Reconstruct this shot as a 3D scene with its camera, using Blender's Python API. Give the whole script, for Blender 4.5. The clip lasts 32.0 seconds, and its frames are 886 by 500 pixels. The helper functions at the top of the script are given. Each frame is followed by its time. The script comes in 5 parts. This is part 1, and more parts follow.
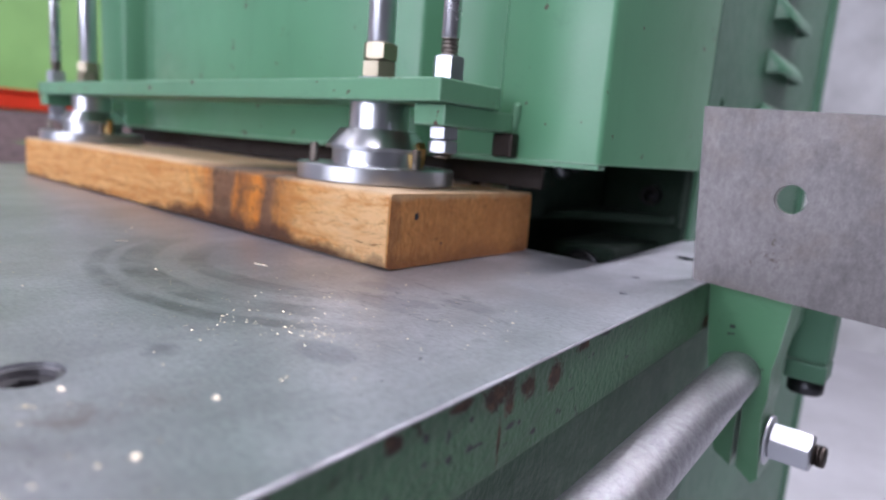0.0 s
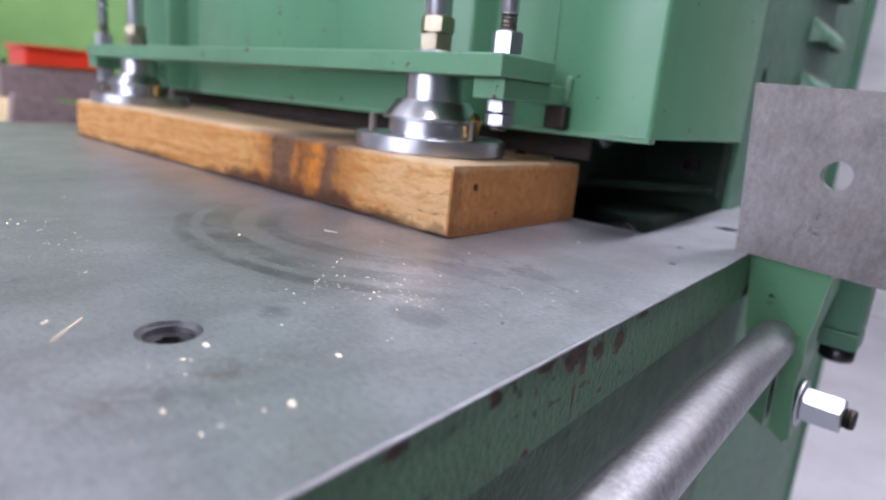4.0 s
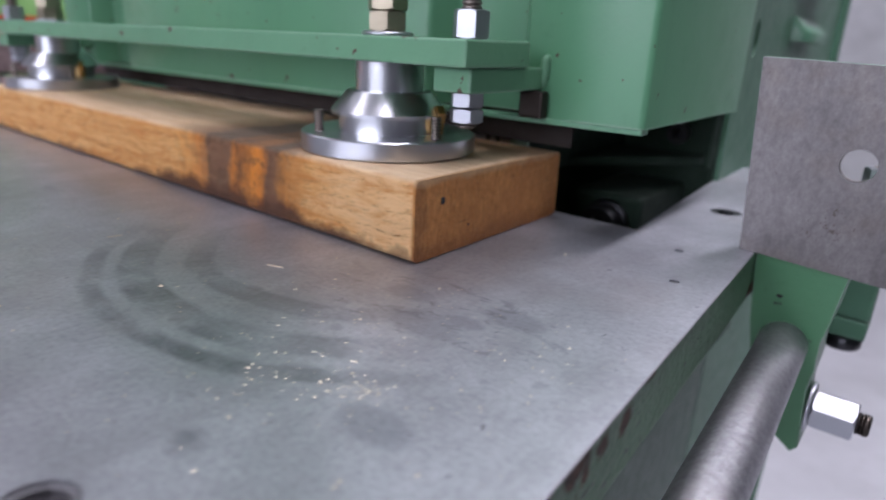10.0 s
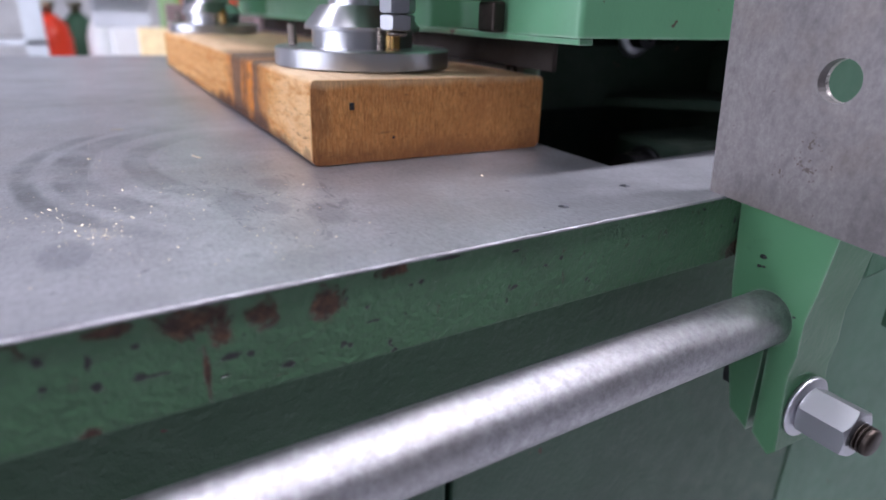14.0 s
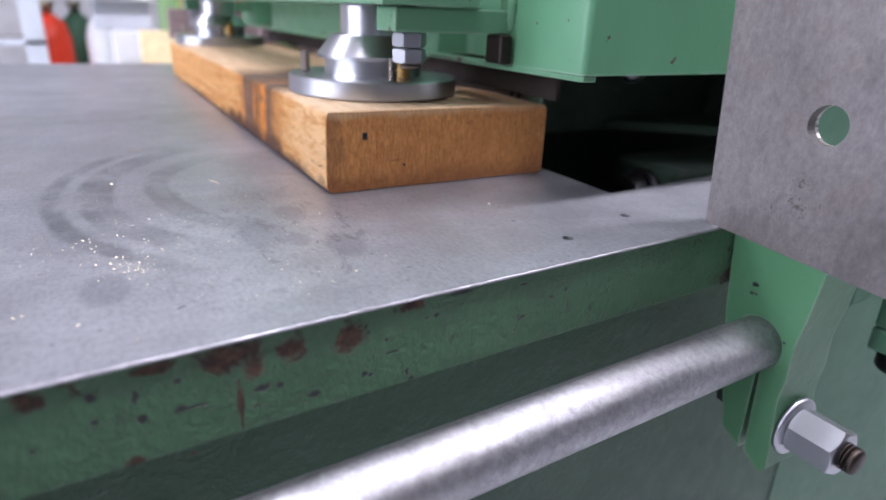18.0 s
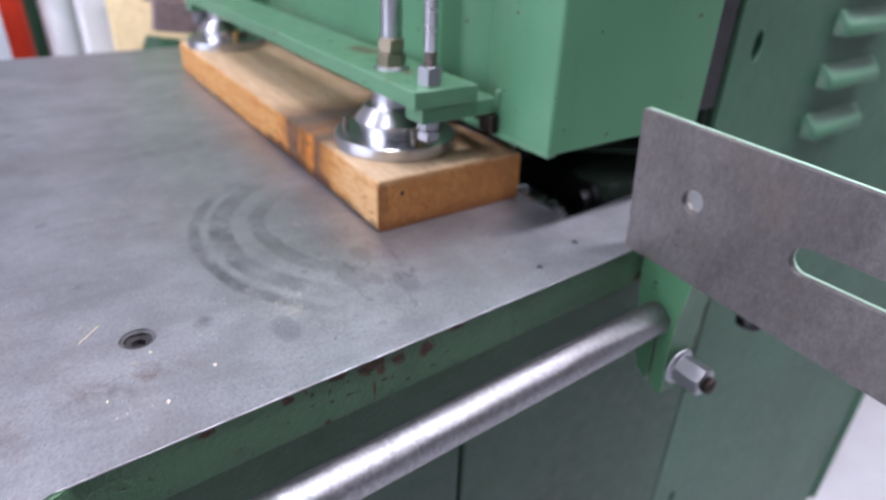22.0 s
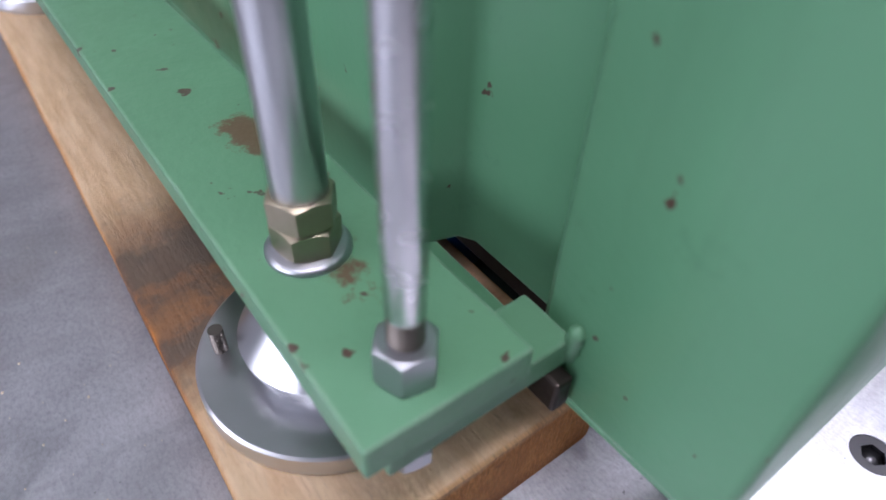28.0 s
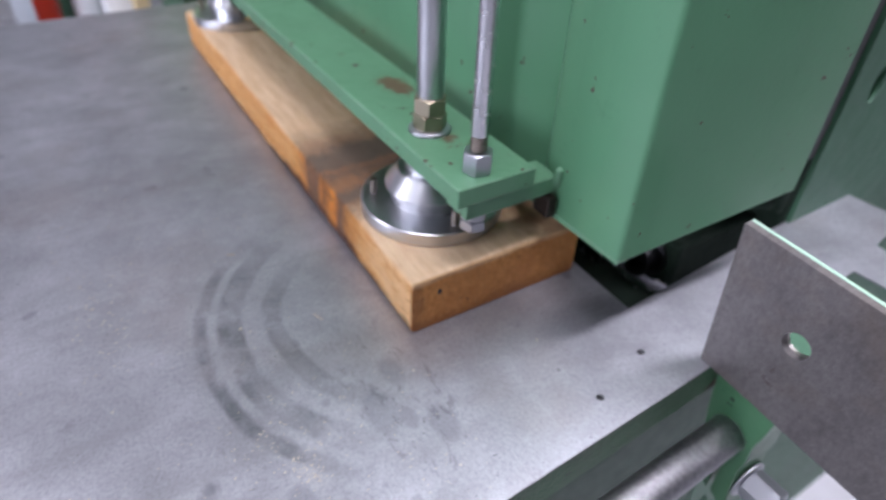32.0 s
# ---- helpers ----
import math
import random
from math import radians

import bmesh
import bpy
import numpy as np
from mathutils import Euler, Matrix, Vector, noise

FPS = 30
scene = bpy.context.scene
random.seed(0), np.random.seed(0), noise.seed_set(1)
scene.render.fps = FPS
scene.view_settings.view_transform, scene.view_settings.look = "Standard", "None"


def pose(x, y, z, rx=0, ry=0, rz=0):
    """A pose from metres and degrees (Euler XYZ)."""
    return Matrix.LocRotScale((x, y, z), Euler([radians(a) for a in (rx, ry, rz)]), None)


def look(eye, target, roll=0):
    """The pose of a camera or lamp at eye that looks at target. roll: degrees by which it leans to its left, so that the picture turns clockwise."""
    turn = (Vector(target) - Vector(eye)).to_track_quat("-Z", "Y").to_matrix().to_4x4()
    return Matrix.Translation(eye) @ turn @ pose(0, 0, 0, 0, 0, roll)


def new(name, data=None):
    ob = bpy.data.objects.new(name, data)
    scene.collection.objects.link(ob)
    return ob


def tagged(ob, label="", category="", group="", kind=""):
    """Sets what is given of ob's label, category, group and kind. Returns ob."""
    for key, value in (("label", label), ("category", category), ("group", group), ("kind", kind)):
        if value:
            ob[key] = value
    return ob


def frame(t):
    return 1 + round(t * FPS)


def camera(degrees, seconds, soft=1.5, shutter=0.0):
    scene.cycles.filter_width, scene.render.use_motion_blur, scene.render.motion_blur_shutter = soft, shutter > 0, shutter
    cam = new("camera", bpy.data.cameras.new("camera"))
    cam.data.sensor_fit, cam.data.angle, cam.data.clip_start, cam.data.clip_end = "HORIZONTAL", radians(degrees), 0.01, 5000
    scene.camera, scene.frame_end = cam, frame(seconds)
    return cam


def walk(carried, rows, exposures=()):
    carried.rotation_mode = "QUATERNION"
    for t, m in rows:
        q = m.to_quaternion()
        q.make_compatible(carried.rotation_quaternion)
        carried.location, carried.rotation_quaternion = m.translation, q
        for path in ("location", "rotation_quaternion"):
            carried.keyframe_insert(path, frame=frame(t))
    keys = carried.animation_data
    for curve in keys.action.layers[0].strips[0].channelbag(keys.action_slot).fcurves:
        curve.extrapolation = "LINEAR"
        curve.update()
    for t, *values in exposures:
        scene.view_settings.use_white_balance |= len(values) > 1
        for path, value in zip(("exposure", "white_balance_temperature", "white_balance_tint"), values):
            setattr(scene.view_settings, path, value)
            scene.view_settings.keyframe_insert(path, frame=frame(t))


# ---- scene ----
cam = camera(71.5, 32.0, 1.6, 0.35)
S = 0.75         # metres in one unit of the plan below
cam.data.dof.use_dof, cam.data.dof.focus_distance, cam.data.dof.aperture_fstop = True, 0.37 * S, 4.8 / S
PATH = [
    (0, (-0.069, -0.03, 0.95), (-1.335, 1.482, 0.613), 4.4),
    (0.5, (-0.069, -0.037, 0.96), (-1.353, 1.458, 0.618), 4.0),
    (1, (-0.071, -0.039, 0.954), (-1.357, 1.455, 0.617), 4.4),
    (1.5, (-0.066, -0.039, 0.952), (-1.342, 1.457, 0.584), 4.0),
    (2, (-0.063, -0.05, 0.955), (-1.326, 1.446, 0.547), 4.5),
    (2.5, (-0.065, -0.059, 0.958), (-1.33, 1.427, 0.52), 4.0),
    (4.5, (-0.094, -0.08, 0.962), (-1.376, 1.376, 0.476), 5.1),
    (5, (-0.147, -0.097, 0.979), (-1.407, 1.338, 0.385), 1.8),
    (5.5, (-0.165, -0.151, 1.049), (-1.474, 1.229, 0.431), 1.9),
    (6, (-0.132, -0.201, 1.117), (-1.45, 1.102, 0.364), 1.2),
    (6.5, (-0.131, -0.184, 1.075), (-1.402, 1.178, 0.345), 2.5),
    (7, (-0.166, -0.138, 1.04), (-1.421, 1.27, 0.376), 0.6),
    (7.5, (-0.176, -0.096, 1.01), (-1.4, 1.362, 0.397), 0.5),
    (8, (-0.159, -0.065, 0.991), (-1.319, 1.443, 0.374), 0.9),
    (8.5, (-0.156, -0.048, 0.986), (-1.32, 1.442, 0.335), 1.4),
    (9, (-0.147, -0.038, 0.983), (-1.333, 1.431, 0.322), 2.5),
    (9.5, (-0.147, -0.041, 0.977), (-1.345, 1.415, 0.311), 1.0),
    (10, (-0.132, -0.004, 1.001), (-1.312, 1.476, 0.354), 2.5),
    (10.5, (-0.093, 0.084, 0.982), (-1.495, 1.401, 0.434), 3.1),
    (11, (-0.028, 0.152, 0.989), (-1.655, 1.136, 0.367), 3.1),
    (11.5, (0.009, 0.182, 0.974), (-1.653, 1.085, 0.325), 2.6),
    (12, (0.014, 0.182, 0.971), (-1.653, 1.068, 0.309), 2.5),
    (12.5, (0.017, 0.18, 0.969), (-1.633, 1.082, 0.287), 2.2),
    (13, (0.018, 0.178, 0.966), (-1.615, 1.113, 0.289), 1.9),
    (13.5, (0.017, 0.176, 0.96), (-1.613, 1.096, 0.257), 2.2),
    (14, (0.017, 0.17, 0.956), (-1.604, 1.092, 0.235), 1.8),
    (14.5, (0.02, 0.169, 0.956), (-1.598, 1.094, 0.232), 2.2),
    (16.5, (0.022, 0.153, 0.971), (-1.586, 1.109, 0.265), 2.5),
    (17, (0.022, 0.149, 0.977), (-1.591, 1.099, 0.273), 2.9),
    (17.5, (0.024, 0.147, 0.98), (-1.586, 1.09, 0.261), 2.5),
    (18, (0.023, 0.155, 0.98), (-1.591, 1.09, 0.258), 2.4),
    (18.5, (0.019, 0.157, 0.979), (-1.588, 1.096, 0.246), 2.2),
    (19, (0.021, 0.15, 0.975), (-1.575, 1.088, 0.218), 1.7),
    (19.5, (0.035, 0.138, 0.995), (-1.506, 1.036, 0.091), -0.2),
    (20, (0.042, 0.11, 1.069), (-1.419, 1.017, 0.048), 0.0),
    (20.5, (0.048, 0.042, 1.134), (-1.334, 1.017, 0.067), 1.3),
    (21, (0.107, 0.018, 1.179), (-1.271, 0.991, 0.104), 2.1),
    (21.5, (0.146, 0.004, 1.195), (-1.251, 0.954, 0.125), 2.0),
    (22, (0.134, 0.015, 1.166), (-1.301, 1.014, 0.195), 2.2),
    (22.5, (0.1, 0.035, 1.16), (-1.309, 1.124, 0.25), 3.4),
    (23, (0.095, 0.04, 1.173), (-1.328, 1.095, 0.245), 2.7),
    (23.5, (0.104, 0.043, 1.188), (-1.341, 1.057, 0.248), 2.1),
    (24, (0.093, 0.057, 1.205), (-1.282, 1.023, 0.121), 1.0),
    (24.5, (0.053, 0.126, 1.224), (-1.245, 1.053, 0.018), 0.9),
    (25, (-0.083, 0.177, 1.235), (-1.304, 1.132, -0.028), 2.5),
    (25.5, (-0.196, 0.239, 1.255), (-1.351, 1.179, -0.080), 3.5),
    (26, (-0.240, 0.267, 1.237), (-1.420, 1.171, -0.101), 2.4),
    (26.5, (-0.271, 0.294, 1.217), (-1.421, 1.172, -0.164), 1.5),
    (28.5, (-0.295, 0.293, 1.200), (-1.453, 1.205, -0.152), 2.6),
    (29, (-0.278, 0.284, 1.204), (-1.457, 1.199, -0.127), 1.4),
    (29.5, (-0.261, 0.268, 1.214), (-1.420, 1.210, -0.117), 1.1),
    (30, (-0.223, 0.237, 1.223), (-1.370, 1.192, -0.108), 0.1),
    (30.5, (-0.142, 0.208, 1.246), (-1.343, 1.195, -0.013), 3.9),
    (31, (-0.056, 0.163, 1.267), (-1.326, 1.126, 0.059), 3.6),
    (31.5, (-0.032, 0.145, 1.282), (-1.340, 1.067, 0.082), 2.4),
    (32, (-0.041, 0.102, 1.277), (-1.364, 0.946, 0.036), 2.4),
]
walk(cam, [(t, look(Vector(eye) * S, Vector(target) * S, roll)) for t, eye, target, roll in PATH],
     exposures=((0, 0, 5980, 22), (2, -0.02, 5980, 22), (5, -0.13, 5980, 22), (6, -0.2, 5980, 22), (8, -0.38, 5980, 22), (10, -0.38, 5980, 22), (11, -0.45, 5980, 22), (12.2, -0.06, 5980, 22), (14, 0.1, 5980, 22), (17, 0.22, 5980, 22), (19, 0.26, 5980, 22), (20, 0.12, 5980, 22), (21, -0.02, 5980, 22), (24, -0.05, 5980, 22), (26, -0.3, 5980, 22), (30, -0.32, 5980, 22), (32, -0.28, 5980, 22)))

# ---- world and lights ----
T = 0.85          # table top
FLOOR = -0.70
world = bpy.data.worlds.new("world")
scene.world = world
world.use_nodes = True
sky = world.node_tree.nodes.new("ShaderNodeTexSky")
sky.sky_type, sky.sun_disc, sky.sun_elevation, sky.sun_rotation = "NISHITA", False, radians(38), radians(215)
world.node_tree.links.new(sky.outputs[0], world.node_tree.nodes["Background"].inputs[0])
world.node_tree.nodes["Background"].inputs[1].default_value = 0.12


def area_lamp(name, eye, target, sx, sy, watts, colour):
    data = bpy.data.lights.new(name, "AREA")
    data.shape, data.size, data.size_y, data.energy, data.color = "RECTANGLE", sx * S, sy * S, watts * S * S, colour
    ob = new(name, data)
    ob.matrix_world = look(Vector(eye) * S, Vector(target) * S)
    return ob


# added sources, none in view: daylight from a window, and tubes under the ceiling
area_lamp("added_window_light", (-0.9, -5.75, 2.5), (-0.9, 0.0, 1.2), 5.2, 2.6, 365, (0.93, 0.96, 1.0))
TUBES = ((0.2, -1.2, 30), (0.04, 1.2, 210), (-2.2, -2.6, 75), (-3.8, 1.0, 14), (1.6, 4.6, 95))
for lx, ly, watts in TUBES:
    area_lamp("added_tube_light", (lx, ly, 3.75), (lx, ly, 0.0), 0.3, 3.0, watts, (1.0, 0.98, 0.97))


# ---- materials ----
def material(name):
    m = bpy.data.materials.new(name)
    m.use_nodes = True
    nt = m.node_tree
    return m, nt, nt.nodes["Principled BSDF"]


def coords(nt, scale=(1, 1, 1), which="Object"):
    tc, mp = nt.nodes.new("ShaderNodeTexCoord"), nt.nodes.new("ShaderNodeMapping")
    mp.inputs["Scale"].default_value = scale
    nt.links.new(tc.outputs[which], mp.inputs["Vector"])
    return mp.outputs["Vector"]


def noise_tex(nt, vec, scale, detail=4.0, rough=0.55, distort=0.0):
    n = nt.nodes.new("ShaderNodeTexNoise")
    n.inputs["Scale"].default_value, n.inputs["Detail"].default_value = scale, detail
    n.inputs["Roughness"].default_value, n.inputs["Distortion"].default_value = rough, distort
    nt.links.new(vec, n.inputs["Vector"])
    return n.outputs["Fac"]


def ramp(nt, fac, stops):
    r = nt.nodes.new("ShaderNodeValToRGB")
    el = r.color_ramp.elements
    while len(el) < len(stops):
        el.new(0.5)
    for e, (p, c) in zip(el, stops):
        e.position, e.color = p, (*c, 1) if len(c) == 3 else c
    nt.links.new(fac, r.inputs["Fac"])
    return r.outputs["Color"]


def mix(nt, fac, a, b, kind="MIX"):
    m = nt.nodes.new("ShaderNodeMix")
    m.data_type, m.blend_type = "RGBA", kind
    for sock, v in ((m.inputs[0], fac), (m.inputs[6], a), (m.inputs[7], b)):
        if isinstance(v, (int, float)):
            sock.default_value = v
        elif isinstance(v, tuple):
            sock.default_value = (*v, 1)
        else:
            nt.links.new(v, sock)
    return m.outputs[2]


def bump(nt, height, strength, distance, bsdf):
    b = nt.nodes.new("ShaderNodeBump")
    b.inputs["Strength"].default_value, b.inputs["Distance"].default_value = strength, distance * S
    nt.links.new(height, b.inputs["Height"])
    nt.links.new(b.outputs["Normal"], bsdf.inputs["Normal"])


def worn_edges(nt, v, base, colour, amount, radius=0.0035):
    """Paint rubbed thin along the edges of a part, in broken patches."""
    bev = nt.nodes.new("ShaderNodeBevel")
    bev.samples = 4
    bev.inputs["Radius"].default_value = radius * S
    geo = nt.nodes.new("ShaderNodeNewGeometry")
    dot = nt.nodes.new("ShaderNodeVectorMath")
    dot.operation = "DOT_PRODUCT"
    nt.links.new(bev.outputs["Normal"], dot.inputs[0])
    nt.links.new(geo.outputs["Normal"], dot.inputs[1])
    edge = ramp(nt, dot.outputs["Value"], [(0.80, (1, 1, 1)), (0.97, (0, 0, 0))])
    patch = ramp(nt, noise_tex(nt, v, 45.0, 5, 0.7), [(0.38, (0.15,) * 3), (0.62, (amount,) * 3)])
    return mix(nt, link_math(nt, "MULTIPLY", edge, patch), base, colour)


def paint(name, colour, rough=0.38, texture=0.15, chips=0.02, edges=0.0, rust=()):
    """Old enamel on steel or iron: slight colour drift, fine relief, small chips and rust."""
    m, nt, b = material(name)
    v = coords(nt)
    drift = noise_tex(nt, v, 3.0, 3)
    dark = tuple(c * 0.8 for c in colour)
    light = tuple(min(1, c * 1.12) for c in colour)
    base = ramp(nt, drift, [(0.3, dark), (0.7, light)])
    grime = noise_tex(nt, v, 38.0, 6, 0.7)
    base = mix(nt, ramp(nt, grime, [(0.62, (0, 0, 0)), (0.8, (0.5, 0.5, 0.5))]), base, tuple(c * 0.55 for c in colour))
    if edges > 0:
        base = worn_edges(nt, v, base, tuple(c * 0.55 + 0.20 for c in colour), edges)
        runs = ramp(nt, noise_tex(nt, coords(nt, (1.0, 1.0, 0.12)), 26.0, 5, 0.65), [(0.55, (0, 0, 0)), (0.75, (0.35,) * 3)])
        base = mix(nt, runs, base, tuple(c * 0.72 for c in colour))
    spots = noise_tex(nt, v, 60.0, 3, 0.5)
    mask = ramp(nt, spots, [(0.76 - chips, (0, 0, 0)), (0.775 - chips, (1, 1, 1))])
    base = mix(nt, mask, base, (0.06, 0.035, 0.025))
    for place, r in rust:
        eaten = link_math(nt, "ADD", near(nt, v, place, 0.0, r, (0.6, 1.0, 1.0))[0], link_math(nt, "MULTIPLY_ADD", noise_tex(nt, v, 70.0, 6, 0.75), 1.6, -0.8))
        base = mix(nt, ramp(nt, eaten, [(0.35, (0, 0, 0)), (0.55, (0.9,) * 3)]), base, (0.10, 0.052, 0.030))
    nt.links.new(base, b.inputs["Base Color"])
    nt.links.new(ramp(nt, grime, [(0.35, (rough * 0.9,) * 3), (0.75, (min(1, rough * 1.25),) * 3)]), b.inputs["Roughness"])
    b.inputs["Specular IOR Level"].default_value = 0.35
    bump(nt, noise_tex(nt, v, 160.0, 3, 0.6), texture, 0.002, b)
    return m


def steel(name, colour=(0.55, 0.55, 0.57), rough=0.3, grain=(1, 1, 1), metal=1.0, stain=0.3, relief=0.05, spread=0.28):
    m, nt, b = material(name)
    v = coords(nt)
    big = noise_tex(nt, v, 7.0, 5, 0.6)
    dark = tuple(c * (1 - stain) for c in colour)
    base = ramp(nt, big, [(0.3, dark), (0.68, colour)])
    nt.links.new(base, b.inputs["Base Color"])
    fine = noise_tex(nt, coords(nt, grain), 90.0, 3, 0.6)
    r = ramp(nt, fine, [(0.3, (rough * (1 - spread),) * 3), (0.7, (min(1, rough * (1 + spread)),) * 3)])
    if spread > 0.1:
        nt.links.new(r, b.inputs["Roughness"])
    else:
        b.inputs["Roughness"].default_value = rough
    b.inputs["Metallic"].default_value = metal
    if relief > 0:
        bump(nt, fine, relief, 0.001, b)
    return m


def link_math(nt, op, a, b=None, c=None):
    n = nt.nodes.new("ShaderNodeMath")
    n.operation = op
    for sock, v in zip(n.inputs, (a, b, c)):
        if v is None:
            continue
        if isinstance(v, (int, float)):
            sock.default_value = v
        else:
            nt.links.new(v, sock)
    return n.outputs[0]


def xyz(nt, vec):
    n = nt.nodes.new("ShaderNodeSeparateXYZ")
    nt.links.new(vec, n.inputs[0])
    return n.outputs


def near(nt, vec, centre, inner, outer, scale=(1, 1, 1)):
    """1 within inner of the centre, falling to 0 at outer."""
    mp = nt.nodes.new("ShaderNodeMapping")
    mp.vector_type = "POINT"
    mp.inputs["Location"].default_value = tuple(-c * s for c, s in zip(centre, scale))
    mp.inputs["Scale"].default_value = scale
    nt.links.new(vec, mp.inputs["Vector"])
    ln = nt.nodes.new("ShaderNodeVectorMath")
    ln.operation = "LENGTH"
    nt.links.new(mp.outputs["Vector"], ln.inputs[0])
    mr = nt.nodes.new("ShaderNodeMapRange")
    mr.inputs["From Min"].default_value, mr.inputs["From Max"].default_value = inner, outer
    mr.inputs["To Min"].default_value, mr.inputs["To Max"].default_value = 1.0, 0.0
    nt.links.new(ln.outputs["Value"], mr.inputs["Value"])
    return mr.outputs["Result"], ln.outputs["Value"]


GREEN = paint("green_enamel", (0.084, 0.218, 0.119), 0.33, 0.12, 0.05, 0.9)
GREEN_DARK = paint("green_machine_paint", (0.051, 0.130, 0.078), 0.5, 0.2, 0.02, 0.5)
GREEN_BAR = paint("green_bar_enamel", (0.100, 0.232, 0.132), 0.42, 0.2, 0.085, 1.2, (((-0.605, 0.392, 1.002), 0.026), ((-0.47, 0.385, 0.983), 0.032), ((-1.16, 0.385, 0.983), 0.032)))
# door and side panels take a darker green than the end panel
GREEN_PANEL = paint("dark_green_panel_paint", (0.029, 0.074, 0.043), 0.5, 0.6)
# rim green lowered in colour for the shade below the rim
SHADED_CASTING = paint("shaded_casting_paint", (0.030, 0.076, 0.040), 0.58, 0.9)
# green with the shade of the recess behind the clamp put into its colour
SHADED_GREEN = paint("shade_darkened_green_paint", (0.011, 0.024, 0.015), 0.8, 0.3)
MINT = paint("mint_enamel", (0.30, 0.45, 0.35), 0.4, 0.1, 0.0)
LIME = paint("light_green_enamel", (0.21, 0.39, 0.13), 0.4, 0.1)
RED = paint("red_enamel", (0.75, 0.05, 0.02), 0.35, 0.05, 0.0)
SHADE_BROWN = paint("shade_dark_brown", (0.022, 0.015, 0.012), 0.75, 0.3, 0.0)
WHITE = paint("white_enamel", (0.75, 0.76, 0.78), 0.45, 0.05, 0.0)
GREYBLUE = paint("grey_blue_enamel", (0.55, 0.58, 0.64), 0.45, 0.05, 0.0)
YELLOW = paint("yellow_enamel", (0.75, 0.55, 0.04), 0.45, 0.05, 0.0)
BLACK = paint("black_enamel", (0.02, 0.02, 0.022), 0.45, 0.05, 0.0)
BLUE = paint("blue_enamel", (0.015, 0.11, 0.36), 0.3, 0.05, 0.0)
WALL = paint("hall_wall_paint", (0.30, 0.30, 0.31), 0.8, 0.1, 0.0)
PALE = paint("pale_wall_paint", (0.54, 0.54, 0.55), 0.8, 0.1, 0.0)
# dark grey for the two walls added to cut side light and reflection
DIM = paint("dark_grey_wall_paint", (0.12, 0.12, 0.125), 0.8, 0.1, 0.0)
CEILING = paint("hall_ceiling_paint", (0.28, 0.28, 0.29), 0.85, 0.05, 0.0)
STEEL = steel("bright_steel", (0.62, 0.62, 0.65), 0.24, stain=0.2)
GUIDE = steel("ground_steel", (0.44, 0.415, 0.39), 0.34, (30, 1, 1), stain=0.18)
CHROME = steel("turned_steel", (0.60, 0.61, 0.64), 0.29, (1, 1, 1), stain=0.16, relief=0.0, spread=0.06)
ZINC = steel("zinc_plated_steel", (0.40, 0.41, 0.44), 0.38, stain=0.1, relief=0.0, spread=0.08)
BRASS = steel("brass", (0.37, 0.325, 0.24), 0.44, stain=0.35)
GOLD = steel("yellow_passivated_steel", (0.50, 0.31, 0.11), 0.4, stain=0.3)
DARK = steel("black_oxide_steel", (0.055, 0.055, 0.06), 0.38, stain=0.3)
OILY = steel("oily_black_steel", (0.055, 0.045, 0.040), 0.5, stain=0.3)
THREAD = steel("oily_thread_steel", (0.20, 0.175, 0.155), 0.42, stain=0.3)


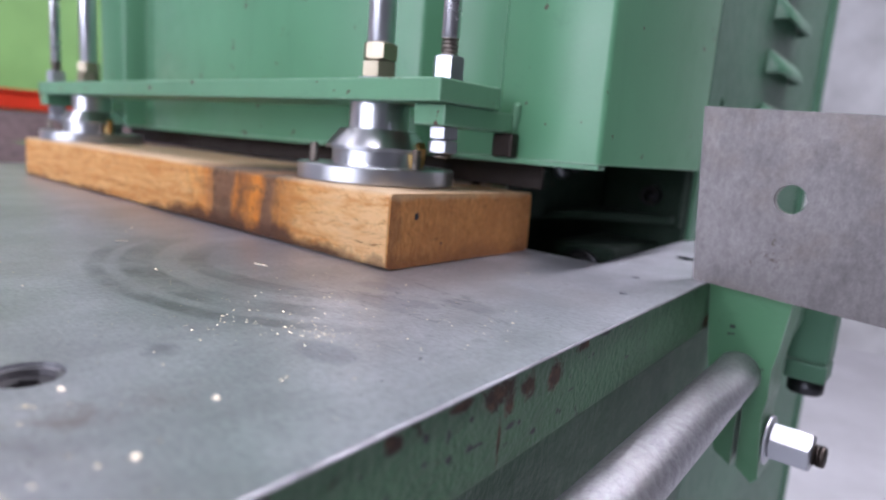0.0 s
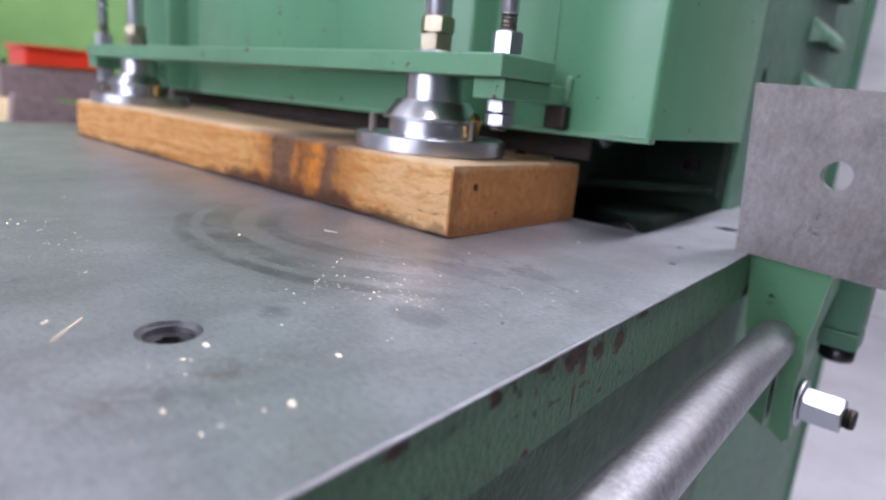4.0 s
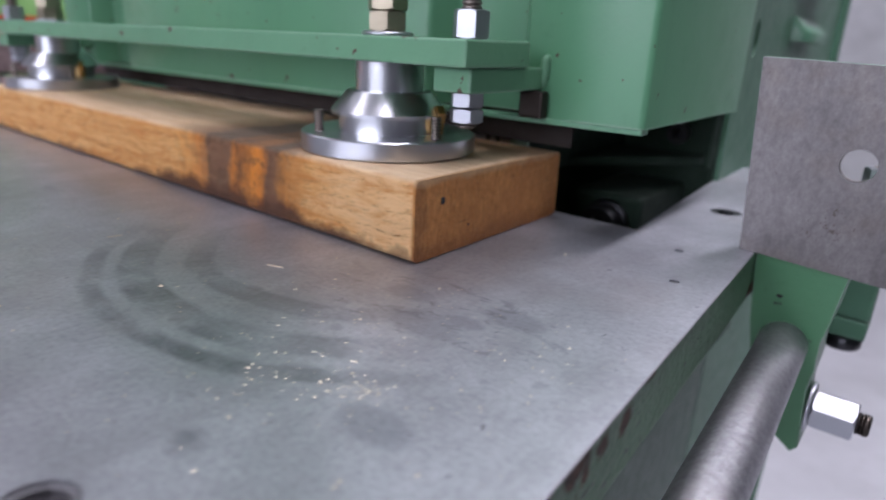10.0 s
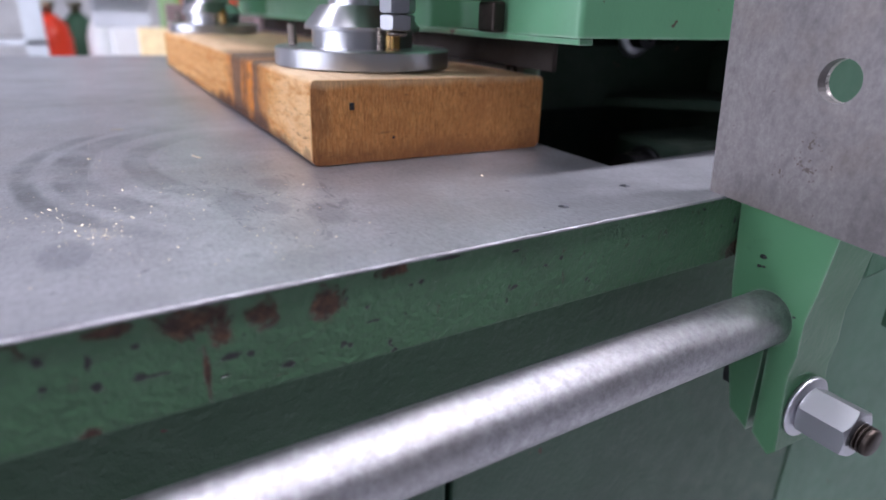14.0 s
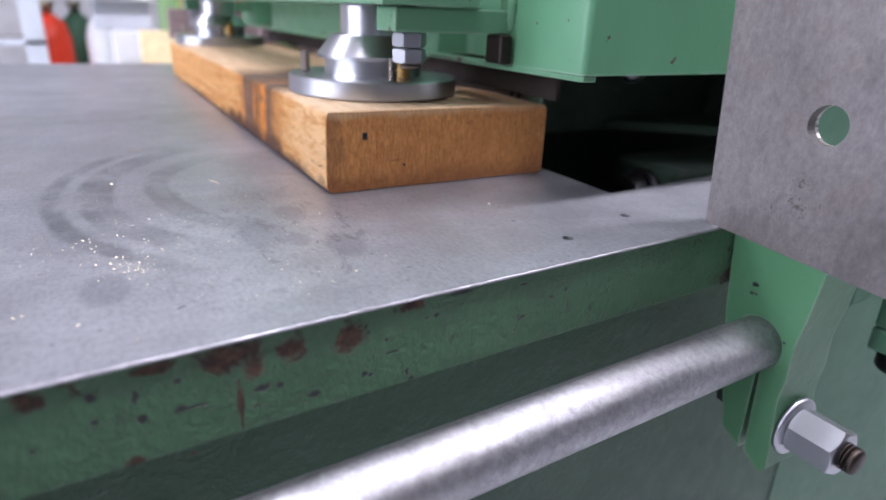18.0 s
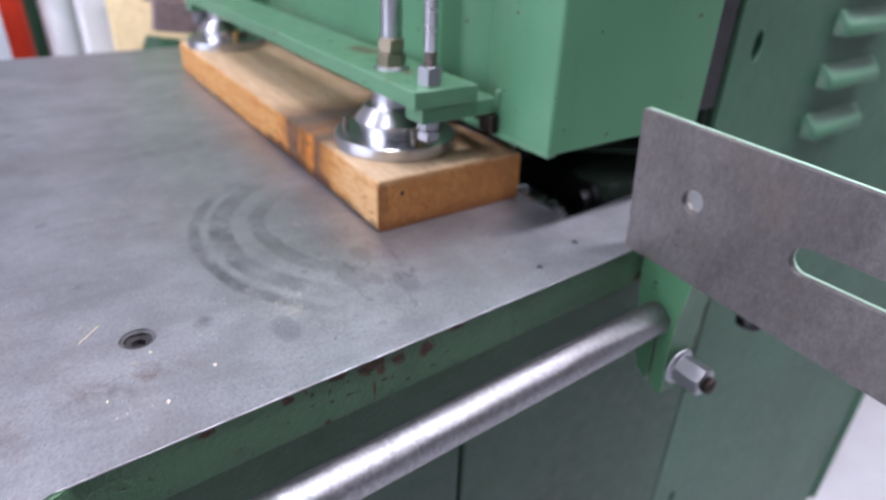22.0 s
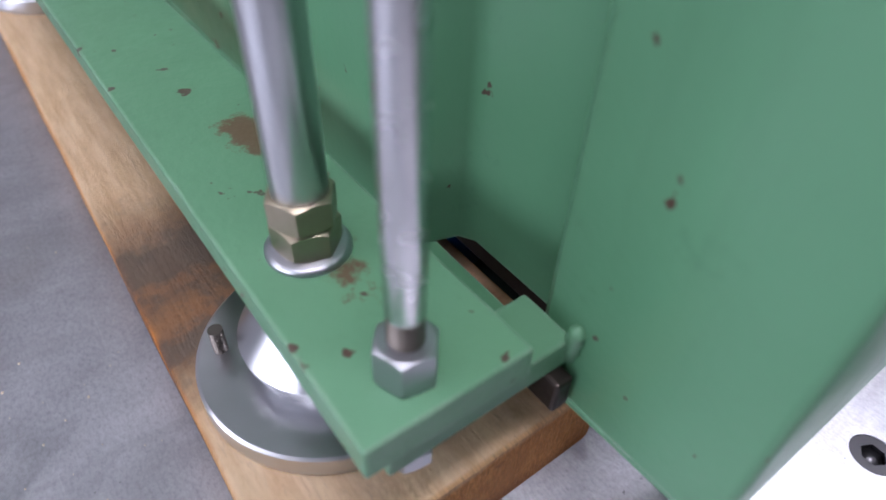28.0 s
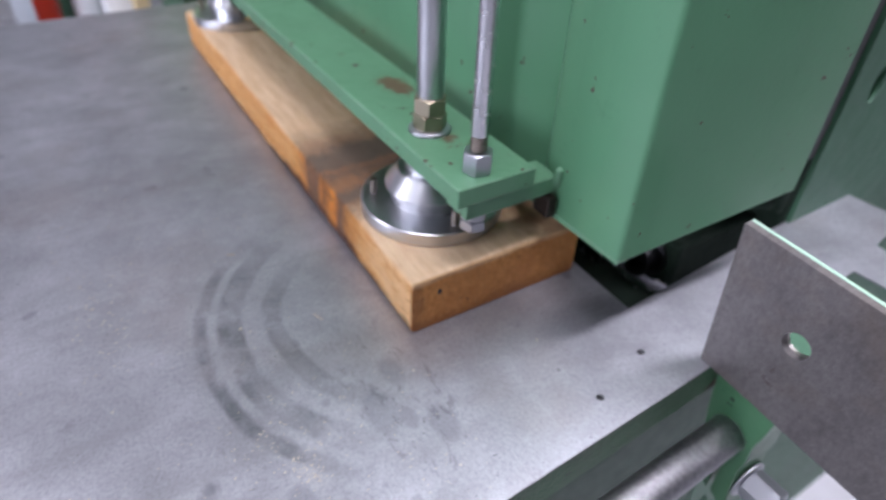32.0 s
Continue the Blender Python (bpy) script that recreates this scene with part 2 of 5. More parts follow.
def rim_paint():
    """Thick green paint on cast iron, chipped to rust along the upper edge."""
    m, nt, b = material("green_casting_paint")
    v = coords(nt)
    colour = (0.046, 0.120, 0.058)
    base = ramp(nt, noise_tex(nt, v, 5.0, 4), [(0.3, tuple(c * 0.75 for c in colour)), (0.7, tuple(c * 1.15 for c in colour))])
    mottle = noise_tex(nt, v, 33.0, 5, 0.65)
    base = mix(nt, ramp(nt, mottle, [(0.5, (0, 0, 0)), (0.72, (0.6,) * 3)]), base, tuple(c * 0.62 for c in colour))
    where = None
    for y, z, ry, rz in ((0.190, 0.842, 0.020, 0.010), (0.201, 0.833, 0.008, 0.010), (0.194, 0.818, 0.0022, 0.016), (0.218, 0.838, 0.010, 0.010),
                         (0.246, 0.835, 0.010, 0.013), (0.279, 0.846, 0.012, 0.006), (0.151, 0.803, 0.006, 0.006), (0.120, 0.843, 0.008, 0.006),
                         (0.161, 0.844, 0.012, 0.004), (0.06, 0.843, 0.010, 0.006), (0.555, 0.808, 0.030, 0.012)):
        one = near(nt, v, (-0.213, y, z), 0.0, 1.0, (0.1, 1 / ry, 1 / rz))[0]
        where = one if where is None else link_math(nt, "MAXIMUM", where, one)
    blot = noise_tex(nt, v, 75.0, 8, 0.78, 0.6)
    rust = link_math(nt, "ADD", where, link_math(nt, "MULTIPLY", link_math(nt, "SUBTRACT", blot, 0.5), 2.6))
    halo = ramp(nt, rust, [(0.02, (0, 0, 0)), (0.36, (0.75,) * 3)])
    base = mix(nt, link_math(nt, "MULTIPLY", halo, where), base, (0.085, 0.052, 0.022))
    mask = ramp(nt, rust, [(0.30, (0, 0, 0)), (0.44, (0.85,) * 3), (0.6, (1, 1, 1))])
    iron = ramp(nt, noise_tex(nt, v, 170.0, 5, 0.75), [(0.32, (0.014, 0.008, 0.006)), (0.50, (0.048, 0.024, 0.013)), (0.62, (0.095, 0.047, 0.023)), (0.78, (0.34, 0.22, 0.15))])
    base = mix(nt, mask, base, iron)
    # paint knocked off in small chips down to black primer
    pits = ramp(nt, noise_tex(nt, v, 120.0, 3, 0.6), [(0.675, (0, 0, 0)), (0.70, (1, 1, 1))])
    chip = None
    for y, z, ry, rz in ((0.204, 0.822, 0.008, 0.003), (0.212, 0.821, 0.003, 0.0025), (0.227, 0.811, 0.005, 0.003), (0.253, 0.814, 0.003, 0.003), (0.154, 0.834, 0.002, 0.008),
                         (0.155, 0.823, 0.004, 0.004), (0.173, 0.822, 0.014, 0.0016), (0.139, 0.827, 0.0028, 0.0025), (0.139, 0.838, 0.004, 0.004), (0.268, 0.822, 0.006, 0.0012),
                         (0.350, 0.842, 0.005, 0.0014), (0.382, 0.832, 0.0028, 0.0024), (0.31, 0.846, 0.014, 0.0016), (0.170, 0.836, 0.003, 0.002), (0.118, 0.822, 0.002, 0.002)):
        one = near(nt, v, (-0.213, y, z), 0.0, 1.0, (0.1, 1 / ry, 1 / rz))[0]
        chip = one if chip is None else link_math(nt, "MAXIMUM", chip, one)
    chip = link_math(nt, "ADD", chip, link_math(nt, "MULTIPLY", link_math(nt, "SUBTRACT", noise_tex(nt, v, 260.0, 4, 0.7), 0.5), 1.6))
    pits = link_math(nt, "MAXIMUM", pits, ramp(nt, chip, [(0.42, (0, 0, 0)), (0.52, (1, 1, 1))]))
    base = mix(nt, pits, base, (0.010, 0.013, 0.013))
    nt.links.new(base, b.inputs["Base Color"])
    rough = mix(nt, mask, (0.48, 0.48, 0.48), (0.78, 0.78, 0.78))
    nt.links.new(rough, b.inputs["Roughness"])
    h = mix(nt, 0.5, noise_tex(nt, v, 80.0, 4, 0.6), noise_tex(nt, v, 230.0, 3, 0.6))
    h = mix(nt, link_math(nt, "MAXIMUM", mask, pits), h, (0.0, 0.0, 0.0))
    bump(nt, h, 0.9, 0.0035, b)
    return m


RIM = rim_paint()


def table_iron():
    """Ground cast iron: fine scratches, faint rust, rubbed arcs and oily spots."""
    m, nt, b = material("ground_cast_iron")
    v = coords(nt)
    base = ramp(nt, noise_tex(nt, v, 3.2, 6, 0.62), [(0.28, (0.345, 0.353, 0.378)), (0.5, (0.41, 0.42, 0.452)), (0.72, (0.47, 0.48, 0.515))])
    cloud = ramp(nt, noise_tex(nt, v, 15.0, 6, 0.7), [(0.35, (0.82, 0.82, 0.82)), (0.65, (1.08, 1.08, 1.08))])
    base = mix(nt, 1.0, base, cloud, "MULTIPLY")
    speck = ramp(nt, noise_tex(nt, coords(nt, (1, 1.6, 1)), 240.0, 4, 0.7), [(0.32, (0.72,) * 3), (0.5, (1.0,) * 3), (0.7, (1.2,) * 3)])
    base = mix(nt, 0.7, base, speck, "MULTIPLY")
    pores = ramp(nt, noise_tex(nt, v, 120.0, 3, 0.6), [(0.69, (0, 0, 0)), (0.73, (0.7,) * 3)])
    base = mix(nt, pores, base, (0.10, 0.10, 0.105))
    # arcs rubbed by a turning part
    inside, radius = near(nt, v, (-0.45, 0.322, 0.85), 0.10, 0.24)
    wob = link_math(nt, "ADD", radius, link_math(nt, "MULTIPLY", link_math(nt, "SUBTRACT", noise_tex(nt, v, 11.0, 3), 0.5), 0.016))
    stops = []
    for lo, hi, k in ((0.490, 0.570, 0.7), (0.648, 0.745, 0.9), (0.778, 0.832, 0.95)):
        stops += [(lo - 0.006, (0, 0, 0)), (lo + 0.010, (k,) * 3), (hi - 0.010, (k,) * 3), (hi + 0.006, (0, 0, 0))]
    rings = ramp(nt, link_math(nt, "MULTIPLY", wob, 4.0), stops)
    side = near(nt, v, (-0.45, 0.13, 0.85), 0.10, 0.19)[0]
    rubbed = link_math(nt, "MULTIPLY", link_math(nt, "MULTIPLY", rings, side), ramp(nt, noise_tex(nt, v, 20.0, 6, 0.7), [(0.36, (0.1, 0.1, 0.1)), (0.6, (1, 1, 1))]))
    base = mix(nt, link_math(nt, "MULTIPLY", rubbed, 0.76), base, (0.090, 0.103, 0.107))
    # oily blots and brown bloom
    blots = ramp(nt, noise_tex(nt, v, 26.0, 2, 0.4), [(0.70, (0, 0, 0)), (0.78, (0.55, 0.55, 0.55))])
    base = mix(nt, blots, base, (0.11, 0.115, 0.13))
    for c, r in (((-0.286, 0.149, 0.85), 0.016), ((-0.335, 0.235, 0.85), 0.02), ((-0.30, 0.275, 0.85), 0.016), ((-0.37, 0.262, 0.85), 0.014), ((-0.318, 0.252, 0.85), 0.010)):
        spot = link_math(nt, "MULTIPLY", near(nt, v, c, r * 0.65, r, (0.7, 1.2, 1))[0], 0.36 if c[0] == -0.286 else 0.34)
        base = mix(nt, spot, base, (0.10, 0.11, 0.135))
    strokes = ramp(nt, noise_tex(nt, coords(nt, (1, 2.6, 1)), 34.0, 6, 0.7, 1.0), [(0.56, (0, 0, 0)), (0.62, (0.8,) * 3)])
    patch = near(nt, v, (-0.345, 0.255, 0.85), 0.03, 0.10, (0.8, 1.3, 1))[0]
    base = mix(nt, link_math(nt, "MULTIPLY", strokes, patch), base, (0.15, 0.155, 0.17))
    scratch = ramp(nt, noise_tex(nt, coords(nt, (2, 60, 1)), 5.0, 5, 0.7, 0.4), [(0.66, (0, 0, 0)), (0.70, (0.25,) * 3)])
    base = mix(nt, scratch, base, (0.66, 0.67, 0.70))
    bloom = ramp(nt, noise_tex(nt, v, 5.5, 5, 0.6), [(0.55, (0, 0, 0)), (0.75, (0.4, 0.4, 0.4))])
    base = mix(nt, bloom, base, (0.25, 0.20, 0.17))
    # rust bloom in drips round the sunk screw and along the front edge
    for cx, cy, kx, ky, k in ((-0.283, 0.040, 2.2, 0.8, 0.42), (-0.283, 0.012, 1.6, 1.0, 0.38), (-0.262, -0.066, 0.8, 1.3, 0.5), (-0.207, -0.080, 0.9, 1.1, 0.5), (-0.32, -0.02, 1.2, 1.2, 0.2)):
        bloomed = link_math(nt, "MULTIPLY", near(nt, v, (cx, cy, 0.85), 0.0, 0.045, (kx, ky, 1))[0], ramp(nt, noise_tex(nt, v, 42.0, 5, 0.7, 0.8), [(0.44, (0, 0, 0)), (0.58, (k,) * 3)]))
        base = mix(nt, bloomed, base, (0.16, 0.095, 0.065))
    wiped = ramp(nt, noise_tex(nt, coords(nt, (1.4, 0.5, 1)), 9.0, 7, 0.72, 1.6), [(0.46, (0, 0, 0)), (0.66, (0.5,) * 3)])
    base = mix(nt, wiped, base, (0.27, 0.275, 0.29))
    nt.links.new(base, b.inputs["Base Color"])
    fine = noise_tex(nt, coords(nt, (1, 9, 1)), 70.0, 4, 0.65)
    grain = noise_tex(nt, v, 260.0, 3, 0.6)
    rough = ramp(nt, mix(nt, 0.5, fine, noise_tex(nt, v, 9.0, 5, 0.6)), [(0.3, (0.34,) * 3), (0.7, (0.48,) * 3)])
    rough = mix(nt, link_math(nt, "MULTIPLY", rubbed, 0.4), rough, (0.40, 0.40, 0.40))
    nt.links.new(rough, b.inputs["Roughness"])
    b.inputs["Metallic"].default_value = 0.88
    bump(nt, mix(nt, 0.8, fine, grain), 0.13, 0.0012, b)
    return m


TABLE = table_iron()


def fence_steel():
    m, nt, b = material("mottled_fence_steel")
    v = coords(nt)
    base = ramp(nt, noise_tex(nt, coords(nt, (1, 1, 0.6)), 22.0, 6, 0.7), [(0.3, (0.095, 0.087, 0.088)), (0.7, (0.150, 0.140, 0.140))])
    streak = ramp(nt, noise_tex(nt, coords(nt, (34, 1, 20)), 6.0, 6, 0.75), [(0.35, (0.78,) * 3), (0.65, (1.15,) * 3)])
    base = mix(nt, 1.0, base, streak, "MULTIPLY")
    warm = ramp(nt, noise_tex(nt, v, 9.0, 5, 0.65), [(0.48, (0, 0, 0)), (0.70, (0.65, 0.65, 0.65))])
    base = mix(nt, warm, base, (0.135, 0.108, 0.088))
    dim = ramp(nt, noise_tex(nt, coords(nt, (1, 1, 0.5)), 6.0, 6, 0.7), [(0.45, (1, 1, 1)), (0.66, (0.74, 0.73, 0.73))])
    base = mix(nt, 1.0, base, dim, "MULTIPLY")
    spots = noise_tex(nt, v, 230.0, 3, 0.6)
    cluster = link_math(nt, "ADD", spots, link_math(nt, "MULTIPLY", near(nt, v, (-0.188, 0.5195, 0.883), 0.006, 0.026)[0], 0.17))
    base = mix(nt, ramp(nt, cluster, [(0.72, (0, 0, 0)), (0.76, (0.9,) * 3)]), base, (0.06, 0.045, 0.04))
    grit = ramp(nt, noise_tex(nt, v, 420.0, 4, 0.7), [(0.35, (0.92,) * 3), (0.65, (1.07,) * 3)])
    base = mix(nt, 1.0, base, grit, "MULTIPLY")
    nt.links.new(base, b.inputs["Base Color"])
    nt.links.new(ramp(nt, noise_tex(nt, v, 60.0, 4), [(0.3, (0.4,) * 3), (0.7, (0.55,) * 3)]), b.inputs["Roughness"])
    b.inputs["Metallic"].default_value = 0.45
    bump(nt, noise_tex(nt, v, 240.0, 3, 0.65), 0.15, 0.001, b)
    return m


PLATE = fence_steel()


def tube_steel():
    m, nt, b = material("worn_tube_steel")
    v = coords(nt)
    base = ramp(nt, noise_tex(nt, v, 170.0, 7, 0.8), [(0.3, (0.19, 0.19, 0.20)), (0.7, (0.44, 0.44, 0.465))])
    dull = ramp(nt, noise_tex(nt, v, 12.0, 5, 0.65), [(0.5, (0, 0, 0)), (0.75, (0.5,) * 3)])
    base = mix(nt, dull, base, (0.30, 0.29, 0.29))
    nt.links.new(base, b.inputs["Base Color"])
    nt.links.new(ramp(nt, noise_tex(nt, v, 260.0, 5, 0.7), [(0.3, (0.32,) * 3), (0.7, (0.50,) * 3)]), b.inputs["Roughness"])
    b.inputs["Metallic"].default_value = 1.0
    bump(nt, noise_tex(nt, v, 520.0, 5, 0.75), 0.6, 0.0009, b)
    return m


TUBE = tube_steel()


def beam_wood():
    """Old oak beam: long grain, rough sawn face, orange to black scorch across it."""
    m, nt, b = material("scorched_oak")
    v = coords(nt)
    x, y, z = xyz(nt, v)
    grain = noise_tex(nt, coords(nt, (2.2, 34, 34)), 4.0, 6, 0.62, 0.6)
    base = ramp(nt, grain, [(0.25, (0.50, 0.20, 0.045)), (0.42, (0.72, 0.345, 0.10)), (0.60, (0.82, 0.46, 0.165)), (0.8, (0.90, 0.60, 0.28))])
    blush = noise_tex(nt, coords(nt, (4, 14, 9)), 3.0, 4, 0.6)
    base = mix(nt, ramp(nt, blush, [(0.52, (0, 0, 0)), (0.72, (0.6,) * 3)]), base, (0.56, 0.24, 0.055))
    fleck = noise_tex(nt, coords(nt, (13, 90, 80)), 4.0, 7, 0.78, 1.2)
    base = mix(nt, ramp(nt, fleck, [(0.555, (0, 0, 0)), (0.65, (0.85,) * 3)]), base, (0.24, 0.095, 0.025))
    base = mix(nt, ramp(nt, fleck, [(0.30, (0.8,) * 3), (0.44, (0, 0, 0))]), base, (0.95, 0.69, 0.37))
    # paler, torn grain towards the near end, with fine checks
    pale = link_math(nt, "ADD", link_math(nt, "MULTIPLY_ADD", x, 5.5, 3.05), link_math(nt, "MULTIPLY_ADD", noise_tex(nt, coords(nt, (6, 30, 20)), 3.0, 5, 0.7), 1.6, -0.8))
    base = mix(nt, ramp(nt, pale, [(0.20, (0, 0, 0)), (0.62, (0.7,) * 3)]), base, (0.92, 0.62, 0.31))
    torn = noise_tex(nt, coords(nt, (9, 60, 75)), 5.0, 8, 0.82, 1.8)
    base = mix(nt, ramp(nt, torn, [(0.555, (0, 0, 0)), (0.62, (0.9,) * 3)]), base, (0.30, 0.105, 0.024))
    amber = noise_tex(nt, coords(nt, (5, 9, 16)), 5.0, 6, 0.72, 0.8)
    base = mix(nt, ramp(nt, amber, [(0.50, (0, 0, 0)), (0.64, (0.7,) * 3)]), base, (0.62, 0.225, 0.035))
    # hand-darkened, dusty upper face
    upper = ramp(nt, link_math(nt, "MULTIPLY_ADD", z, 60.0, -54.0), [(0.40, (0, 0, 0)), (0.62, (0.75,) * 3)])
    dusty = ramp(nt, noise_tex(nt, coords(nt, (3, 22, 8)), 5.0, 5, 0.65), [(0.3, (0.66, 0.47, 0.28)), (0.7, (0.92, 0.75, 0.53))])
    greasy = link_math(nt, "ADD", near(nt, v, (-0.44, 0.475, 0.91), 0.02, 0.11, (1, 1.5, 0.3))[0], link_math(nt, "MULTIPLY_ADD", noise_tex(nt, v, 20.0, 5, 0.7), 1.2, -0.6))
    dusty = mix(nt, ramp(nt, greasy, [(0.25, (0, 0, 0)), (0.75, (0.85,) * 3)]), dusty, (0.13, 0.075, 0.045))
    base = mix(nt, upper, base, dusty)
    wob = link_math(nt, "MULTIPLY", link_math(nt, "SUBTRACT", noise_tex(nt, coords(nt, (1, 1, 0.45)), 30.0, 7, 0.72), 0.5), 0.060)
    u = link_math(nt, "ADD", link_math(nt, "MULTIPLY_ADD", x, 4.0, 3.0), link_math(nt, "MULTIPLY", wob, 4.0))
    keep = ramp(nt, u, [(0.10, (0, 0, 0)), (0.25, (0.6,) * 3), (0.38, (0.95,) * 3), (0.82, (0.95,) * 3), (0.95, (0, 0, 0))])
    tone = ramp(nt, u, [(0.16, (0.78, 0.33, 0.05)), (0.31, (0.60, 0.20, 0.024)), (0.37, (0.17, 0.085, 0.05)), (0.50, (0.15, 0.08, 0.05)), (0.54, (0.62, 0.20, 0.02)), (0.59, (0.30, 0.10, 0.02)), (0.64, (0.76, 0.26, 0.022)), (0.70, (0.58, 0.18, 0.02)), (0.735, (0.12, 0.06, 0.038)), (0.79, (0.15, 0.075, 0.045)), (0.84, (0.50, 0.19, 0.03))])
    sooty = ramp(nt, noise_tex(nt, v, 60.0, 5, 0.7), [(0.48, (0, 0, 0)), (0.66, (0.8,) * 3)])
    tone = mix(nt, sooty, tone, (0.030, 0.020, 0.016))
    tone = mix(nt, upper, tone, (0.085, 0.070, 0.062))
    base = mix(nt, link_math(nt, "MULTIPLY", keep, 0.93), base, tone)
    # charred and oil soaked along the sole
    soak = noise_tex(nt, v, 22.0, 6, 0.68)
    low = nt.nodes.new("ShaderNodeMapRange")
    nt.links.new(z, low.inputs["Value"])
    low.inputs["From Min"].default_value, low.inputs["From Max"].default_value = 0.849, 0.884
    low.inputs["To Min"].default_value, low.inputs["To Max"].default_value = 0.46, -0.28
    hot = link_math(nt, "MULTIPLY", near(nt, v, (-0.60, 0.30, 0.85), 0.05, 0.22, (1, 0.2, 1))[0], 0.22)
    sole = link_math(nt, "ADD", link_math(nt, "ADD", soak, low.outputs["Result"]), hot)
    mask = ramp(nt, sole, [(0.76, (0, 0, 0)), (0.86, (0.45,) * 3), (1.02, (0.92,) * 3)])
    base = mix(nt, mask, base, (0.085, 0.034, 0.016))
    # sawn end: fine upright saw lines, dark stains
    end = ramp(nt, link_math(nt, "MULTIPLY_ADD", x, 40.0, 17.0), [(0.86, (0, 0, 0)), (0.94, (1, 1, 1))])
    sawn = noise_tex(nt, coords(nt, (1, 190, 34)), 4.0, 6, 0.75, 0.4)
    rings = ramp(nt, sawn, [(0.30, (0.36, 0.125, 0.024)), (0.50, (0.62, 0.255, 0.06)), (0.70, (0.80, 0.42, 0.13))])
    rings = mix(nt, ramp(nt, noise_tex(nt, v, 19.0, 7, 0.72), [(0.44, (0, 0, 0)), (0.64, (0.7,) * 3)]), rings, (0.50, 0.19, 0.045))
    edge = link_math(nt, "ADD", near(nt, v, (-0.40, 0.300, 0.88), 0.0, 0.030, (0.1, 1.0, 0.08))[0], link_math(nt, "MULTIPLY_ADD", noise_tex(nt, v, 50.0, 4), 1.2, -0.6))
    rings = mix(nt, ramp(nt, edge, [(0.5, (0, 0, 0)), (0.8, (0.5,) * 3)]), rings, (0.20, 0.075, 0.022))
    foot = link_math(nt, "ADD", link_math(nt, "MULTIPLY_ADD", z, -38.0, 33.0), link_math(nt, "MULTIPLY_ADD", noise_tex(nt, coords(nt, (1, 1, 0.5)), 24.0, 6, 0.72), 1.5, -0.75))
    rings = mix(nt, ramp(nt, foot, [(0.10, (0, 0, 0)), (0.55, (0.62,) * 3)]), rings, (0.24, 0.075, 0.018))
    cracks = ramp(nt, noise_tex(nt, coords(nt, (1, 9, 60)), 7.0, 6, 0.75, 0.5), [(0.60, (0, 0, 0)), (0.68, (0.7,) * 3)])
    rings = mix(nt, cracks, rings, (0.14, 0.052, 0.016))
    worn = ramp(nt, link_math(nt, "ADD", link_math(nt, "MULTIPLY_ADD", z, 50.0, -45.0), link_math(nt, "MULTIPLY_ADD", noise_tex(nt, v, 40.0, 4), 0.6, -0.3)), [(0.20, (0, 0, 0)), (0.45, (0.7,) * 3)])
    rings = mix(nt, worn, rings, (0.66, 0.44, 0.24))
    kerf = ramp(nt, noise_tex(nt, coords(nt, (1, 300, 60)), 3.0, 6, 0.75), [(0.36, (0.70,) * 3), (0.50, (1.05,) * 3), (0.66, (1.30,) * 3)])
    rings = mix(nt, 0.7, rings, kerf, "MULTIPLY")
    base = mix(nt, end, base, rings)
    nt.links.new(base, b.inputs["Base Color"])
    b.inputs["Roughness"].default_value = 0.66
    saw = mix(nt, end, mix(nt, 0.5, fleck, torn), sawn)
    b.inputs["Specular IOR Level"].default_value = 0.3
    bump(nt, mix(nt, 0.7, grain, saw), 0.9, 0.012, b)
    return m


WOOD = beam_wood()


def pine_wood(name, light, dark, ring=26.0, soiled=0.5):
    m, nt, b = material(name)
    oi = nt.nodes.new("ShaderNodeObjectInfo")
    tc = nt.nodes.new("ShaderNodeTexCoord")
    shift = nt.nodes.new("ShaderNodeVectorMath")
    shift.operation = "ADD"
    nt.links.new(tc.outputs["Object"], shift.inputs[0])
    nt.links.new(oi.outputs["Random"], shift.inputs[1])
    mp = nt.nodes.new("ShaderNodeMapping")
    mp.inputs["Scale"].default_value = (0.9, ring, ring)
    nt.links.new(shift.outputs[0], mp.inputs["Vector"])
    g = noise_tex(nt, mp.outputs["Vector"], 3.0, 4, 0.55, 0.8)
    base = ramp(nt, g, [(0.3, dark), (0.5, light), (0.7, tuple(min(1, c * 1.12) for c in light))])
    v = coords(nt)
    dirt = noise_tex(nt, v, 14.0, 6, 0.7)
    base = mix(nt, ramp(nt, dirt, [(0.60, (0, 0, 0)), (0.82, (soiled,) * 3)]), base, (0.16, 0.11, 0.07))
    knots = ramp(nt, noise_tex(nt, v, 60.0, 2, 0.4), [(0.78, (0, 0, 0)), (0.80, (soiled * 1.8,) * 3)])
    base = mix(nt, knots, base, (0.10, 0.05, 0.025))
    nt.links.new(base, b.inputs["Base Color"])
    b.inputs["Roughness"].default_value = 0.55
    bump(nt, g, 0.15, 0.001, b)
    return m


PINE = pine_wood("pine_board", (0.62, 0.36, 0.15), (0.47, 0.235, 0.08))
CRATE = pine_wood("pale_spruce", (0.84, 0.68, 0.40), (0.74, 0.56, 0.29), 16.0, 0.1)
MAUVE = pine_wood("weathered_board", (0.24, 0.175, 0.175), (0.17, 0.12, 0.12), 16.0, 0.1)


